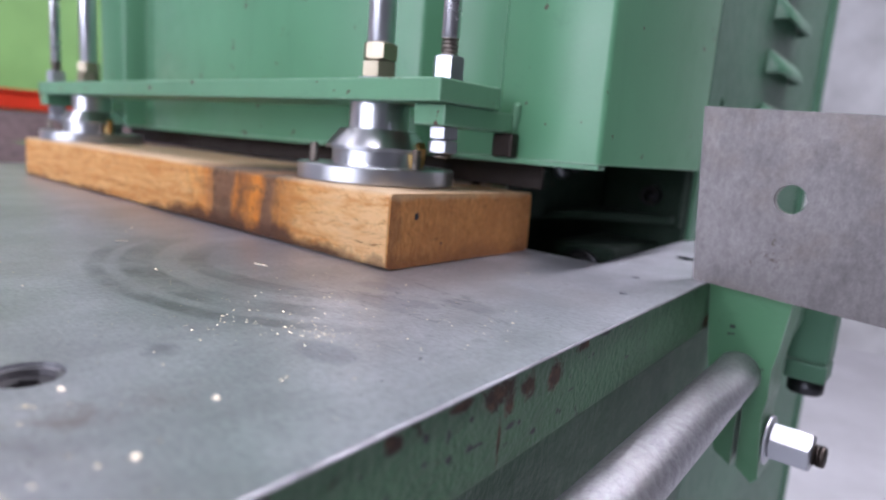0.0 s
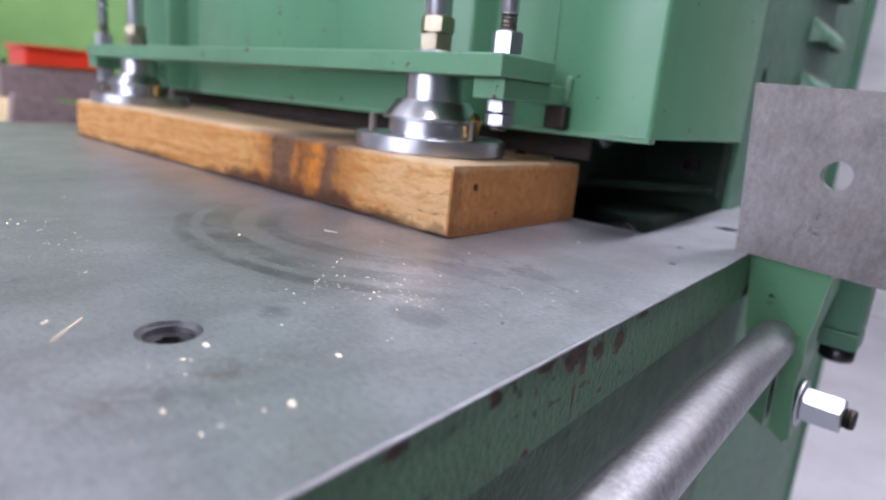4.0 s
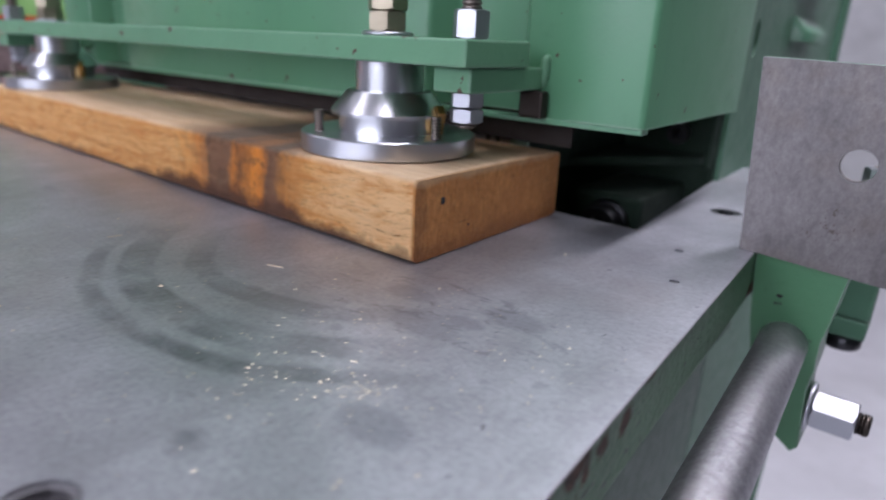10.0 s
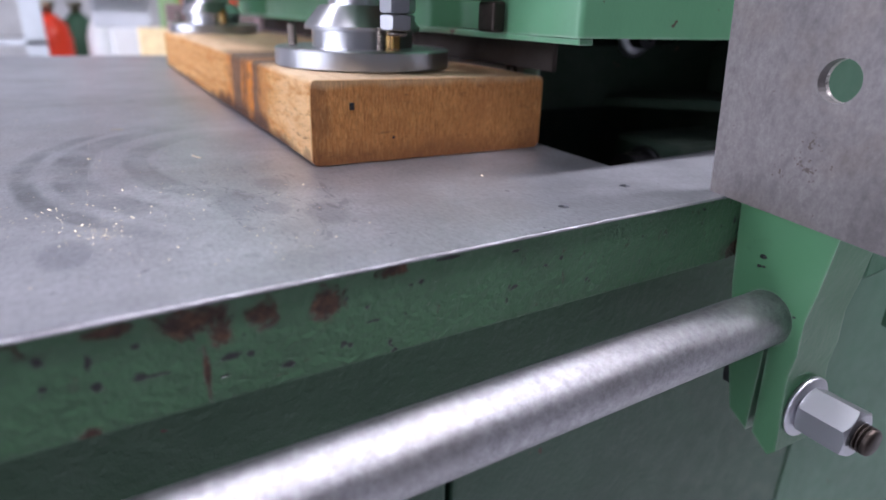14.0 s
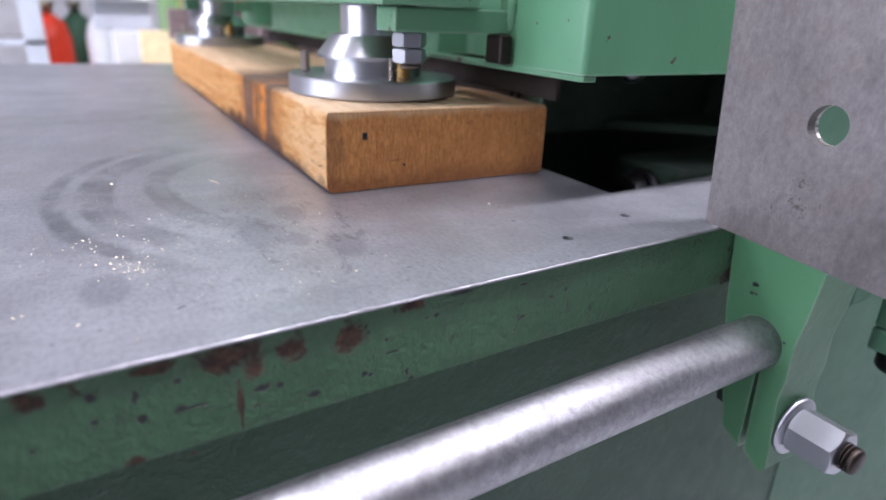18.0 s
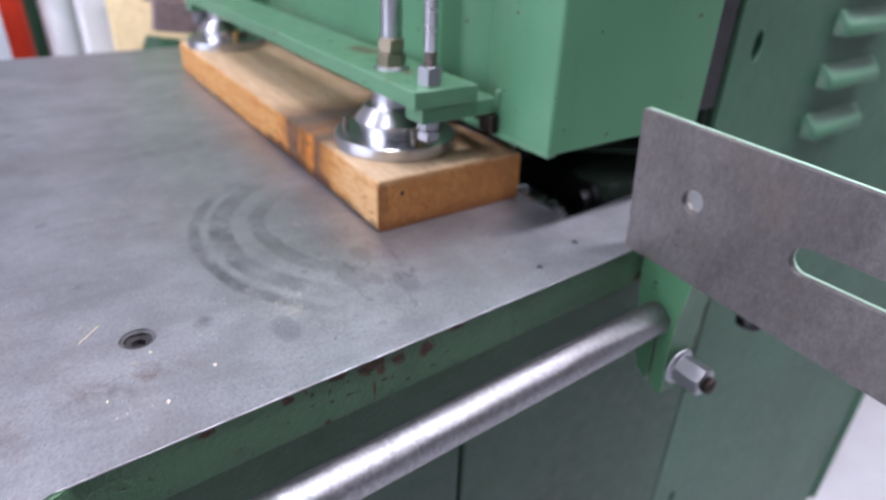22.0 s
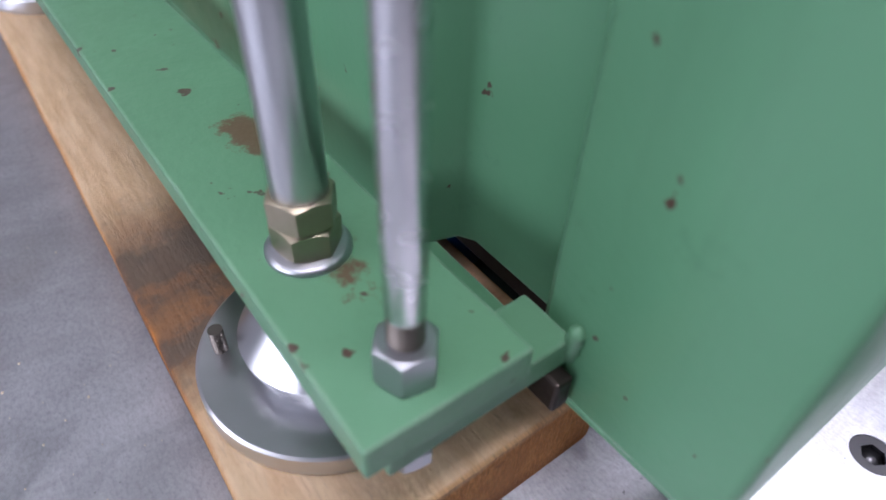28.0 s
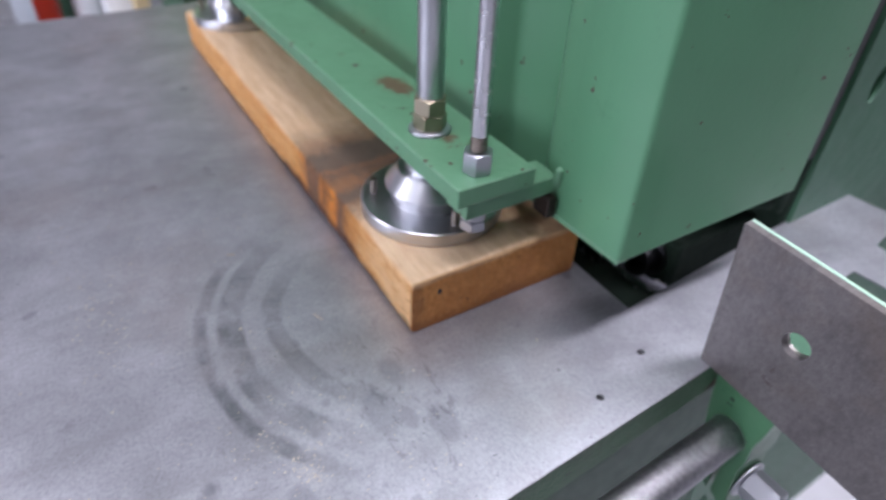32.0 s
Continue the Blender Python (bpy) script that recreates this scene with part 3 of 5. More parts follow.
def concrete():
    m, nt, b = material("painted_concrete")
    v = coords(nt)
    base = ramp(nt, noise_tex(nt, v, 2.0, 7, 0.65), [(0.3, (0.42, 0.42, 0.44)), (0.7, (0.56, 0.56, 0.59))])
    stain = ramp(nt, noise_tex(nt, v, 7.0, 6, 0.7), [(0.58, (0, 0, 0)), (0.78, (0.45,) * 3)])
    base = mix(nt, stain, base, (0.28, 0.27, 0.27))
    nt.links.new(base, b.inputs["Base Color"])
    b.inputs["Roughness"].default_value = 0.6
    bump(nt, noise_tex(nt, v, 60.0, 4, 0.6), 0.2, 0.003, b)
    return m


CONCRETE = concrete()


def glow(name, colour, strength):
    m, nt, b = material(name)
    b.inputs["Emission Color"].default_value = (*colour, 1)
    b.inputs["Emission Strength"].default_value = strength
    b.inputs["Base Color"].default_value = (*colour, 1)
    return m


DAYLIGHT = glow("bright_sky_outside", (0.93, 0.97, 1.0), 1.0)
TUBE_GLOW = glow("lit_tube", (1.0, 0.98, 0.95), 6.0)


# ---- mesh helpers ----
def box_bm(x0, x1, y0, y1, z0, z1, bevel=0.0, seg=2):
    bm = bmesh.new()
    bmesh.ops.create_cube(bm, size=1.0)
    for v in bm.verts:
        v.co = Vector(((x0 + x1) / 2 + v.co.x * (x1 - x0), (y0 + y1) / 2 + v.co.y * (y1 - y0), (z0 + z1) / 2 + v.co.z * (z1 - z0)))
    if bevel > 0:
        bmesh.ops.bevel(bm, geom=bm.edges[:], offset=bevel, segments=seg, affect="EDGES", profile=0.5)
    return bm


def prism_bm(points, z0, z1, bevel=0.0, seg=2):
    """An outline in x and y, raised from z0 to z1."""
    bm = bmesh.new()
    face = bm.faces.new([bm.verts.new((x, y, z0)) for x, y in points])
    bm.normal_update()
    if face.normal.z > 0:
        face.normal_flip()
    top = bmesh.ops.extrude_face_region(bm, geom=[face])
    bmesh.ops.translate(bm, vec=(0, 0, z1 - z0), verts=[v for v in top["geom"] if isinstance(v, bmesh.types.BMVert)])
    bmesh.ops.recalc_face_normals(bm, faces=bm.faces[:])
    if bevel > 0:
        bmesh.ops.bevel(bm, geom=bm.edges[:], offset=bevel, segments=seg, affect="EDGES", profile=0.5)
    return bm


def lathe_bm(profile, n=48):
    """Turned round z: profile of (radius, z) from bottom to top, closed at both ends."""
    bm = bmesh.new()
    rings = []
    for r, z in profile:
        rings.append([bm.verts.new((r * math.cos(a), r * math.sin(a), z)) for a in (2 * math.pi * i / n for i in range(n))])
    for lo, hi in zip(rings, rings[1:]):
        for i in range(n):
            bm.faces.new((lo[i], lo[(i + 1) % n], hi[(i + 1) % n], hi[i]))
    bm.faces.new(rings[0][::-1])
    bm.faces.new(rings[-1])
    for f in bm.faces:
        f.smooth = True
    return bm


def circle(cx, cy, r, n=32):
    return [(cx + r * math.cos(2 * math.pi * i / n), cy + r * math.sin(2 * math.pi * i / n)) for i in range(n)]


def slot(cx0, cx1, cy, r, n=12):
    """A slot with round ends from cx0 to cx1."""
    right = [(cx1 + r * math.cos(a), cy + r * math.sin(a)) for a in (-math.pi / 2 + math.pi * i / n for i in range(n + 1))]
    left = [(cx0 + r * math.cos(a), cy + r * math.sin(a)) for a in (math.pi / 2 + math.pi * i / n for i in range(n + 1))]
    return right + left


def sheet_bm(outline, holes, depth, m=None):
    """A plate with through holes: outlines in x and y, raised from z 0 to depth, then laid at m."""
    bm = bmesh.new()
    edges = []
    for loop in [outline, *holes]:
        vs = [bm.verts.new((x, y, 0)) for x, y in loop]
        edges += [bm.edges.new((vs[i], vs[(i + 1) % len(vs)])) for i in range(len(vs))]
    bmesh.ops.triangle_fill(bm, use_beauty=True, use_dissolve=False, edges=edges)
    up = bmesh.ops.extrude_face_region(bm, geom=bm.faces[:])
    bmesh.ops.translate(bm, vec=(0, 0, depth), verts=[v for v in up["geom"] if isinstance(v, bmesh.types.BMVert)])
    bmesh.ops.recalc_face_normals(bm, faces=bm.faces[:])
    if m is not None:
        bmesh.ops.transform(bm, matrix=m, verts=bm.verts[:])
    return bm


XZ = Matrix(((1, 0, 0, 0), (0, 0, 1, 0), (0, 1, 0, 0), (0, 0, 0, 1)))   # drawn in x, z; depth to +y
YZ = Matrix(((0, 0, 1, 0), (1, 0, 0, 0), (0, 1, 0, 0), (0, 0, 0, 1)))   # drawn in y, z; depth to +x


def hex_bm(flats, z0, z1, chamfer=0.08):
    """A hexagon nut or head along z, both ends turned to a 30 degree chamfer."""
    bm = bmesh.new()
    inner = flats * 0.475
    rings = [[], [], [], []]
    for i in range(36):
        a = 2 * math.pi * i / 36
        r = flats / 2 / math.cos((a % (math.pi / 3)) - math.pi / 6)
        cut = min((r - inner) * 0.62, (z1 - z0) * 0.4)
        for ring, rr, z in zip(rings, (inner, r, r, inner), (z0, z0 + cut, z1 - cut, z1)):
            ring.append(bm.verts.new((rr * math.cos(a), rr * math.sin(a), z)))
    for lo, hi in zip(rings, rings[1:]):
        for i in range(36):
            bm.faces.new((lo[i], lo[(i + 1) % 36], hi[(i + 1) % 36], hi[i]))
    bm.faces.new(rings[0][::-1])
    bm.faces.new(rings[-1])
    return bm


def thread_bm(r, z0, z1, pitch=0.0022):
    prof, z = [], z0
    while z < z1:
        prof += [(r * 0.82, z), (r, z + pitch * 0.35), (r, z + pitch * 0.6)]
        z += pitch
    bm = lathe_bm(prof, 20)
    for f in bm.faces:
        f.smooth = False
    return bm


def socket_bm(r, h):
    """A socket head screw, its hexagon drilled out of the top."""
    bm = sheet_bm(circle(0, 0, r, 32), [circle(0, 0, r * 0.56, 6)], h)
    base = lathe_bm([(r * 0.7, 0.0), (r * 0.7, h * 0.45)], 12)
    return joined(bm, base)


def moved(bm, m):
    bmesh.ops.transform(bm, matrix=m, verts=bm.verts[:])
    return bm


def joined(*bms):
    out = bmesh.new()
    for bm in bms:
        me = bpy.data.meshes.new("tmp")
        bm.to_mesh(me)
        out.from_mesh(me)
        bpy.data.meshes.remove(me)
        bm.free()
    return out


def mesh_of(name, bm, mat):
    me = bpy.data.meshes.new(name)
    bm.to_mesh(me)
    bm.free()
    me.materials.append(mat)
    return me


def part(name, bm, mat, parent=None, label=""):
    ob = new(name, mesh_of(name, bm, mat))
    if parent is not None:
        ob.parent = parent
        ob.matrix_parent_inverse = parent.matrix_basis.inverted()
    if label:
        ob["label"] = label
    return ob


def thing(name, place, label, category, group="", kind=""):
    ob = new(name)
    ob.matrix_basis = Matrix.Translation(place)
    ob.empty_display_size = 0.02
    return tagged(ob, label, category, group, kind)


def smooth_by_angle(ob, degrees=35):
    for p in ob.data.polygons:
        p.use_smooth = True
    ob.data.set_sharp_from_angle(angle=radians(degrees))
    return ob


# ---- the hall ----
SKEW = 0.051


def sx(x, y):
    """The ends of the table lie a few degrees off square to its front."""
    return x - SKEW * (y - 0.3)


X0, X1, Y0, Y1, TOP = -7.0, 6.0, -6.0, 7.0, 4.0
floor = part("floor", box_bm(X0 - 0.3, X1 + 0.3, Y0 - 0.3, Y1 + 0.3, FLOOR - 0.2, FLOOR), CONCRETE)
tagged(floor, "pale grey painted concrete workshop floor", "floor", kind="structure")
ceiling = part("ceiling", box_bm(X0 - 0.3, X1 + 0.3, Y0 - 0.3, Y1 + 0.3, TOP, TOP + 0.2), CEILING)
tagged(ceiling, "plain pale workshop ceiling", "ceiling", kind="structure")


def rect(a0, a1, b0, b1):
    return [(a0, b0), (a1, b0), (a1, b1), (a0, b1)]


def wall(name, lo, hi, opening, m, label, mat=WALL):
    holes = [rect(*opening)] if opening else []
    ob = part(name, sheet_bm(rect(lo, hi, FLOOR, TOP), holes, 0.25, m), mat)
    return tagged(ob, label, "wall", kind="structure")


wall("wall_south", X0, X1, (-3.5, 1.7, 1.1, 3.8), Matrix.Translation((0, Y0 - 0.25, 0)) @ XZ, "pale painted workshop wall with an added window band")
wall("wall_north", -1.9, X1, None, Matrix.Translation((0, Y1, 0)) @ XZ, "pale grey painted workshop wall", PALE)
wall("wall_north_west", X0, -1.9, None, Matrix.Translation((0, Y1, 0)) @ XZ, "dark grey wall added to dim the table's reflection", DIM)
wall("wall_west", Y0, Y1, None, Matrix.Translation((X0 - 0.25, 0, 0)) @ YZ, "plain pale painted workshop wall", PALE)
wall("wall_east", Y0, Y1, None, Matrix.Translation((X1, 0, 0)) @ YZ, "unseen dark grey wall that cuts the side light", DIM)


def window(name, lo, hi, m, z0=1.1, z1=3.8):
    ob = thing(name, m @ Vector(((lo + hi) / 2, z0, 0.1)), "added unseen workshop window, steel framed, bright outside", "window", kind="structure")
    bars = [box_bm(lo, hi, z0, z0 + 0.06, 0.08, 0.14), box_bm(lo, hi, z1 - 0.06, z1, 0.08, 0.14)]
    count = 5
    for i in range(count + 1):
        c = lo + 0.03 + (hi - lo - 0.06) * i / count
        bars.append(box_bm(c - 0.03, c + 0.03, z0 + 0.06, z1 - 0.06, 0.08, 0.14))
    part("window_frame", moved(joined(*bars), m), WHITE, ob)
    part("backdrop", moved(box_bm(lo - 1, hi + 1, z0 - 0.7, z1 + 0.8, -0.60, -0.58), m), DAYLIGHT, ob)


# added on the unseen south side, supplies the light on the front faces
window("added_window", -3.5, 1.7, Matrix.Translation((0, Y0 - 0.25, 0)) @ XZ)
# added lamps out of view, set where the machine and hall need light
for cx, cy, watts in TUBES:
    lamp = thing("added_ceiling_lamp", (cx, cy, TOP), "added unseen fluorescent ceiling lamp, lit", "lamp", "ceiling lamps")
    part("housing", box_bm(cx - 0.1, cx + 0.1, cy - 1.55, cy + 1.55, TOP - 0.08, TOP, 0.01), WHITE, lamp)
    part("tube", moved(lathe_bm([(0.016, -1.5), (0.016, 1.5)], 16), pose(cx, cy, TOP - 0.11, 90, 0, 0)), TUBE_GLOW, lamp)

# ---- the machine table ----
table = thing("machine_table", (-0.8, 0.2, T - 0.05), "grey ground cast iron table with chipped green rim", "machine table")
top_outline = [(-1.505, -0.118), (-0.32, -0.118), (-0.13, -0.118), (-0.11, -0.098), (-0.11, -0.040), (sx(-0.215, -0.038), -0.040), (sx(-0.219, -0.030), -0.030), (sx(-0.219, 0.545), 0.545), (-0.240, 0.712), (-0.245, 0.774), (-0.198, 0.778), (-0.200, 0.835), (-0.260, 0.845), (-0.272, 0.93), (-0.352, 0.92), (-0.324, 0.508), (-0.438, 0.509), (-0.4345, 0.3055), (-1.175, 0.315), (-1.178, 0.51), (-1.505, 0.51)]
screw_at, oval_at = (-0.335, 0.041), (-0.285, 0.637)
top_holes = [circle(*screw_at, 0.0143, 28), circle(*oval_at, 0.0145, 24), circle(-0.275, 0.476, 0.0038, 12), circle(-0.254, 0.406, 0.0035, 12)]
smooth_by_angle(part("table_top", sheet_bm(top_outline, top_holes, 0.0018, pose(0, 0, T - 0.0018)), TABLE, table), 30)
rim_outline = [(-1.504, -0.117), (-0.321, -0.117), (-0.131, -0.117), (-0.112, -0.097), (-0.112, -0.041), (sx(-0.200, -0.041), -0.041), (sx(-0.213, -0.034), -0.036), (sx(-0.220, -0.022), -0.022), (sx(-0.220, 0.545), 0.545), (-0.27, 0.56), (-0.326, 0.507), (-0.312, 0.30), (-0.312, 0.012), (-0.40, 0.0), (-1.44, 0.0), (-1.44, 0.5), (-1.504, 0.5)]
rim = part("rim", prism_bm(rim_outline, T - 0.048, T - 0.0020, 0.0009, 2), RIM, table, "green painted cast rim with rust chips")
part("rim_end", box_bm(-0.262, -0.2320, 0.5462, 0.580, 0.803, T - 0.0022, 0.001), RIM, table)
part("front_apron", box_bm(-1.49, -0.335, -0.112, -0.088, 0.69, T - 0.05, 0.004), RIM, table)
part("inner_casting", prism_bm([(-1.46, -0.06), (-0.36, -0.06), (sx(-0.262, -0.01), -0.01), (sx(-0.262, 0.552), 0.552), (-0.36, 0.552), (-0.36, 0.506), (-1.46, 0.506)], 0.69, T - 0.05), SHADED_CASTING, table)
part("inner_casting", box_bm(-0.315, sx(-0.262, 0.64), 0.5535, 0.735, 0.69, T - 0.0495), SHADED_CASTING, table)
part("red_mark", moved(prism_bm([(0, 0), (-0.004, 0.020), (0.002, 0.044), (0.012, 0.050), (0.010, 0.034), (0.020, 0.016), (0.014, 0.002)], 0, 0.001), pose(-0.628, -0.1125, 0.742, 90, 28, 0) @ Matrix.Scale(0.8, 4)), RED, table, "smear of red paint")
part("socket_screw", moved(lathe_bm([(0.0138, 0), (0.0138, 0.008), (0.012, 0.0085)], 28), pose(*screw_at, T - 0.02)), DARK, table)
part("screw_rim", moved(sheet_bm(circle(0, 0, 0.0142, 28), [circle(0, 0, 0.0112, 28)], 0.004), pose(*screw_at, T - 0.0058)), steel("grey_screw_rim", (0.22, 0.215, 0.225), 0.5), table)
part("screw_head", moved(socket_bm(0.0111, 0.007), pose(*screw_at, T - 0.0115)), steel("worn_screw_steel", (0.11, 0.105, 0.11), 0.5), table)
# black discs stand for the shade down the two drilled holes
for hx, hy, hr in ((-0.275, 0.476, 0.0037), (-0.254, 0.406, 0.0034)):
    part("hole_shade_disc", moved(lathe_bm([(hr, 0), (hr, 0.0004)], 16), pose(hx, hy, T - 0.0019)), BLACK, table)
part("flush_screw", moved(socket_bm(0.0142, 0.006), pose(*oval_at, T - 0.0065)), DARK, table)
edge_bm = bmesh.new()
ends = []
for y in (-0.030, 0.545):
    x = sx(-0.219, y)
    ends.append([edge_bm.verts.new((x - 0.0008, y, T - 0.0001)), edge_bm.verts.new((x + 0.0004, y, T - 0.0008)), edge_bm.verts.new((x + 0.0004, y, T - 0.0020)), edge_bm.verts.new((x - 0.0008, y, T - 0.0020))])
for i in range(4):
    edge_bm.faces.new((ends[0][i], ends[0][(i + 1) % 4], ends[1][(i + 1) % 4], ends[1][i]))
edge_bm.faces.new(ends[0][::-1])
edge_bm.faces.new(ends[1])
bmesh.ops.recalc_face_normals(edge_bm, faces=edge_bm.faces[:])
part("worn_edge", edge_bm, steel("worn_edge_steel", (0.46, 0.46, 0.49), 0.62, stain=0.4), table, "bright worn edge of the table top")

part("worn_edge", box_bm(-1.50, -0.135, -0.1190, -0.1166, T - 0.0030, T - 0.0003, 0.0006, 1), bpy.data.materials["worn_edge_steel"], table, "bright worn front edge of the table top")

# shavings and dust lying on the table
rng = random.Random(5)
dust = bmesh.new()


def flake(bm, x, y, r, tall):
    n = rng.randint(4, 6)
    ring = []
    a0 = rng.random() * 6.28
    for i in range(n):
        a = a0 + 2 * math.pi * i / n
        k = r * rng.uniform(0.45, 1.0)
        ring.append((x + k * math.cos(a) * 1.4, y + k * math.sin(a)))
    lo = [bm.verts.new((px, py, T + 0.0002)) for px, py in ring]
    hi = bm.verts.new((x, y, T + tall))
    for i in range(n):
        bm.faces.new((lo[i], lo[(i + 1) % n], hi))


def scatter(count, cx, cy, sxx, syy, size):
    done = 0
    while done < count:
        x, y = rng.gauss(cx, sxx), rng.gauss(cy, syy)
        if -1.45 < x < sx(-0.225, y) and -0.02 < y < 0.29:
            r = size * rng.uniform(0.35, 1.3)
            flake(dust, x, y, r, r * rng.uniform(0.3, 0.8))
            done += 1


scatter(150, -0.52, 0.13, 0.26, 0.10, 0.0008)
scatter(70, -0.55, 0.05, 0.05, 0.02, 0.0009)
scatter(50, -0.76, 0.10, 0.16, 0.08, 0.0011)
scatter(60, -0.33, 0.20, 0.06, 0.05, 0.0008)
scatter(60, -0.345, 0.145, 0.022, 0.022, 0.0008)
scatter(80, -0.309, 0.161, 0.010, 0.007, 0.0007)
scatter(160, -0.42, 0.15, 0.16, 0.08, 0.0005)
scatter(20, -0.57, 0.06, 0.04, 0.015, 0.0011)
scatter(14, -0.30, 0.01, 0.04, 0.03, 0.0012)
scatter(40, -0.32, 0.27, 0.05, 0.03, 0.0006)
for x, y, r in ((-0.485, 0.161, 0.0020), (-0.312, 0.046, 0.0026), (-0.27, 0.085, 0.0020), (-0.247, 0.045, 0.0026), (-0.36, 0.28, 0.0015), (-0.335, 0.40, 0.0015), (-0.64, 0.03, 0.0015), (-0.50, -0.02, 0.0014), (-0.58, 0.045, 0.0016)):
    flake(dust, x, y, r, r * 0.7)
SHAVING = pine_wood("pale_shavings", (0.58, 0.51, 0.39), (0.42, 0.35, 0.24), 26.0, 0.1)
tagged(part("wood_chips", dust, SHAVING), "pale wood chips and dust strewn on the table", "wood chips", kind="stuff")
SLIVER = pine_wood("dull_sliver_wood", (0.46, 0.39, 0.29), (0.34, 0.27, 0.18), 26.0, 0.1)
for x, y, a, length in ((-0.360, 0.008, -42, 0.027), (-0.465, 0.231, 20, 0.012), (-0.60, 0.185, 75, 0.010)):
    sliver = part("wood_sliver", moved(box_bm(-length / 2, length / 2, -0.0004, 0.0004, 0, 0.0006), pose(x, y, T + 0.0002, 0, 0, a)), SLIVER)
    tagged(sliver, "thin pale wood sliver lying on the iron table", "wood sliver", "wood slivers")

# ---- pine insert in the table ----
insert = thing("pine_insert", (-0.8, 0.4, T - 0.03), "pine insert of glued strips with two counterbores", "wooden insert")
z0, z1 = T - 0.032, T + 0.0006
bore = [circle(-0.487, 0.355, 0.0235, 28), circle(-1.130, 0.362, 0.0225, 28)]
part("strip", prism_bm([(-0.4355, 0.307), (-0.4362, 0.3290), (-1.1735, 0.3350), (-1.173, 0.316)], z0, z1, 0.0008, 1), PINE, insert)
part("strip", sheet_bm([(-0.4362, 0.3296), (-0.4383, 0.3800), (-1.1750, 0.3870), (-1.1735, 0.3356)], bore, z1 - z0, pose(0, 0, z0)), PINE, insert)
part("strip", prism_bm([(-0.4383, 0.3806), (-0.4403, 0.4260), (-1.1760, 0.4330), (-1.1750, 0.3876)], z0, z1, 0.0008, 1), PINE, insert)
part("strip", prism_bm([(-0.4403, 0.4266), (-0.4420, 0.4660), (-1.0300, 0.4680), (-1.1765, 0.4640), (-1.1760, 0.4336)], z0, z1, 0.0008, 1), PINE, insert)
part("strip", prism_bm([(-0.4420, 0.4668), (-0.4432, 0.5105), (-0.643, 0.513), (-0.677, 0.500), (-0.700, 0.484), (-0.713, 0.478), (-0.764, 0.4760), (-0.825, 0.487), (-0.885, 0.501), (-0.908, 0.484), (-0.937, 0.506), (-0.981, 0.503), (-1.012, 0.486), (-1.025, 0.4688)], z0, z1, 0.0008, 1), PINE, insert, "outer pine strip with a scalloped cut edge")
part("strip", prism_bm([(-1.045, 0.4692), (-1.060, 0.490), (-1.089, 0.510), (-1.176, 0.500), (-1.1765, 0.4648)], z0, z1, 0.0008, 1), PINE, insert)
for cx, cy in ((-0.487, 0.355), (-1.130, 0.362)):
    part("cap_screw", moved(socket_bm(0.0125, 0.010), pose(cx, cy, z0 + 0.001)), DARK, insert)
knot = part("knot", moved(lathe_bm([(0.014, 0), (0.013, 0.0009), (0.004, 0.0012)], 20), pose(-0.54, 0.3215, T + 0.0006) @ Matrix.Diagonal((1.5, 0.8, 1, 1))), pine_wood("knot_wood", (0.36, 0.15, 0.05), (0.22, 0.08, 0.03), 60.0), insert)

# ---- machine body ----
body = thing("machine", (-0.9, 1.1, FLOOR), "dark green painted machine housing with pressed louvres", "machine body")
BX = -0.338
tilt = Matrix.Translation((BX, 0.80, 0)) @ Matrix.Rotation(radians(1.2), 4, "Z") @ Matrix.Translation((-BX, -0.80, 0))
end_holes = [[(0.846 + 0.011 * math.cos(a), 1.018 + 0.022 * math.sin(a)) for a in (2 * math.pi * i / 20 for i in range(20))],
             [(1.00 + 0.012 * math.cos(a), 0.02 + 0.022 * math.sin(a)) for a in (2 * math.pi * i / 20 for i in range(20))]]
part("end_panel", sheet_bm([(0.792, 0.692), (0.792, 1.95), (1.49, 1.95), (1.49, 0.80), (2.06, 0.80), (2.06, FLOOR), (0.920, FLOOR), (0.920, 0.692)], end_holes, 0.012, tilt @ Matrix.Translation((BX - 0.012, 0, 0)) @ YZ), GREEN_DARK, body)
# black sheet added behind the oval holes in place of their inner shade
part("shade_backing", moved(box_bm(BX - 0.06, BX - 0.03, 0.81, 1.48, FLOOR, 1.9), tilt), BLACK, body)
part("corner_post", moved(box_bm(BX - 0.03, BX + 0.012, 1.4905, 1.52, 0.806, 1.95, 0.006), tilt), GREEN_DARK, body)
part("corner_post", moved(box_bm(BX - 0.03, BX + 0.012, 2.0605, 2.09, FLOOR, 0.80, 0.006), tilt), GREEN_DARK, body)
part("base_top", moved(box_bm(-1.5, BX + 0.004, 1.525, 2.09, 0.8005, 0.8055), tilt), GREEN_DARK, body)
part("base_rear", moved(box_bm(-1.5, BX - 0.031, 2.07, 2.09, FLOOR, 0.80), tilt), GREEN_DARK, body)
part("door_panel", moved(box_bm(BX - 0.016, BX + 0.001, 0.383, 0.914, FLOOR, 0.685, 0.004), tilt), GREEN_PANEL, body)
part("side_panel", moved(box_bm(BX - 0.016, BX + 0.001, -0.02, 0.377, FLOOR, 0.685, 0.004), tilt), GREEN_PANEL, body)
part("front_panel", box_bm(-1.46, -0.36, -0.05, -0.03, FLOOR, 0.69, 0.004), GREEN_DARK, body)
part("front_leg", box_bm(-1.46, -1.36, -0.085, -0.05, FLOOR, 0.70, 0.008), GREEN_DARK, body)
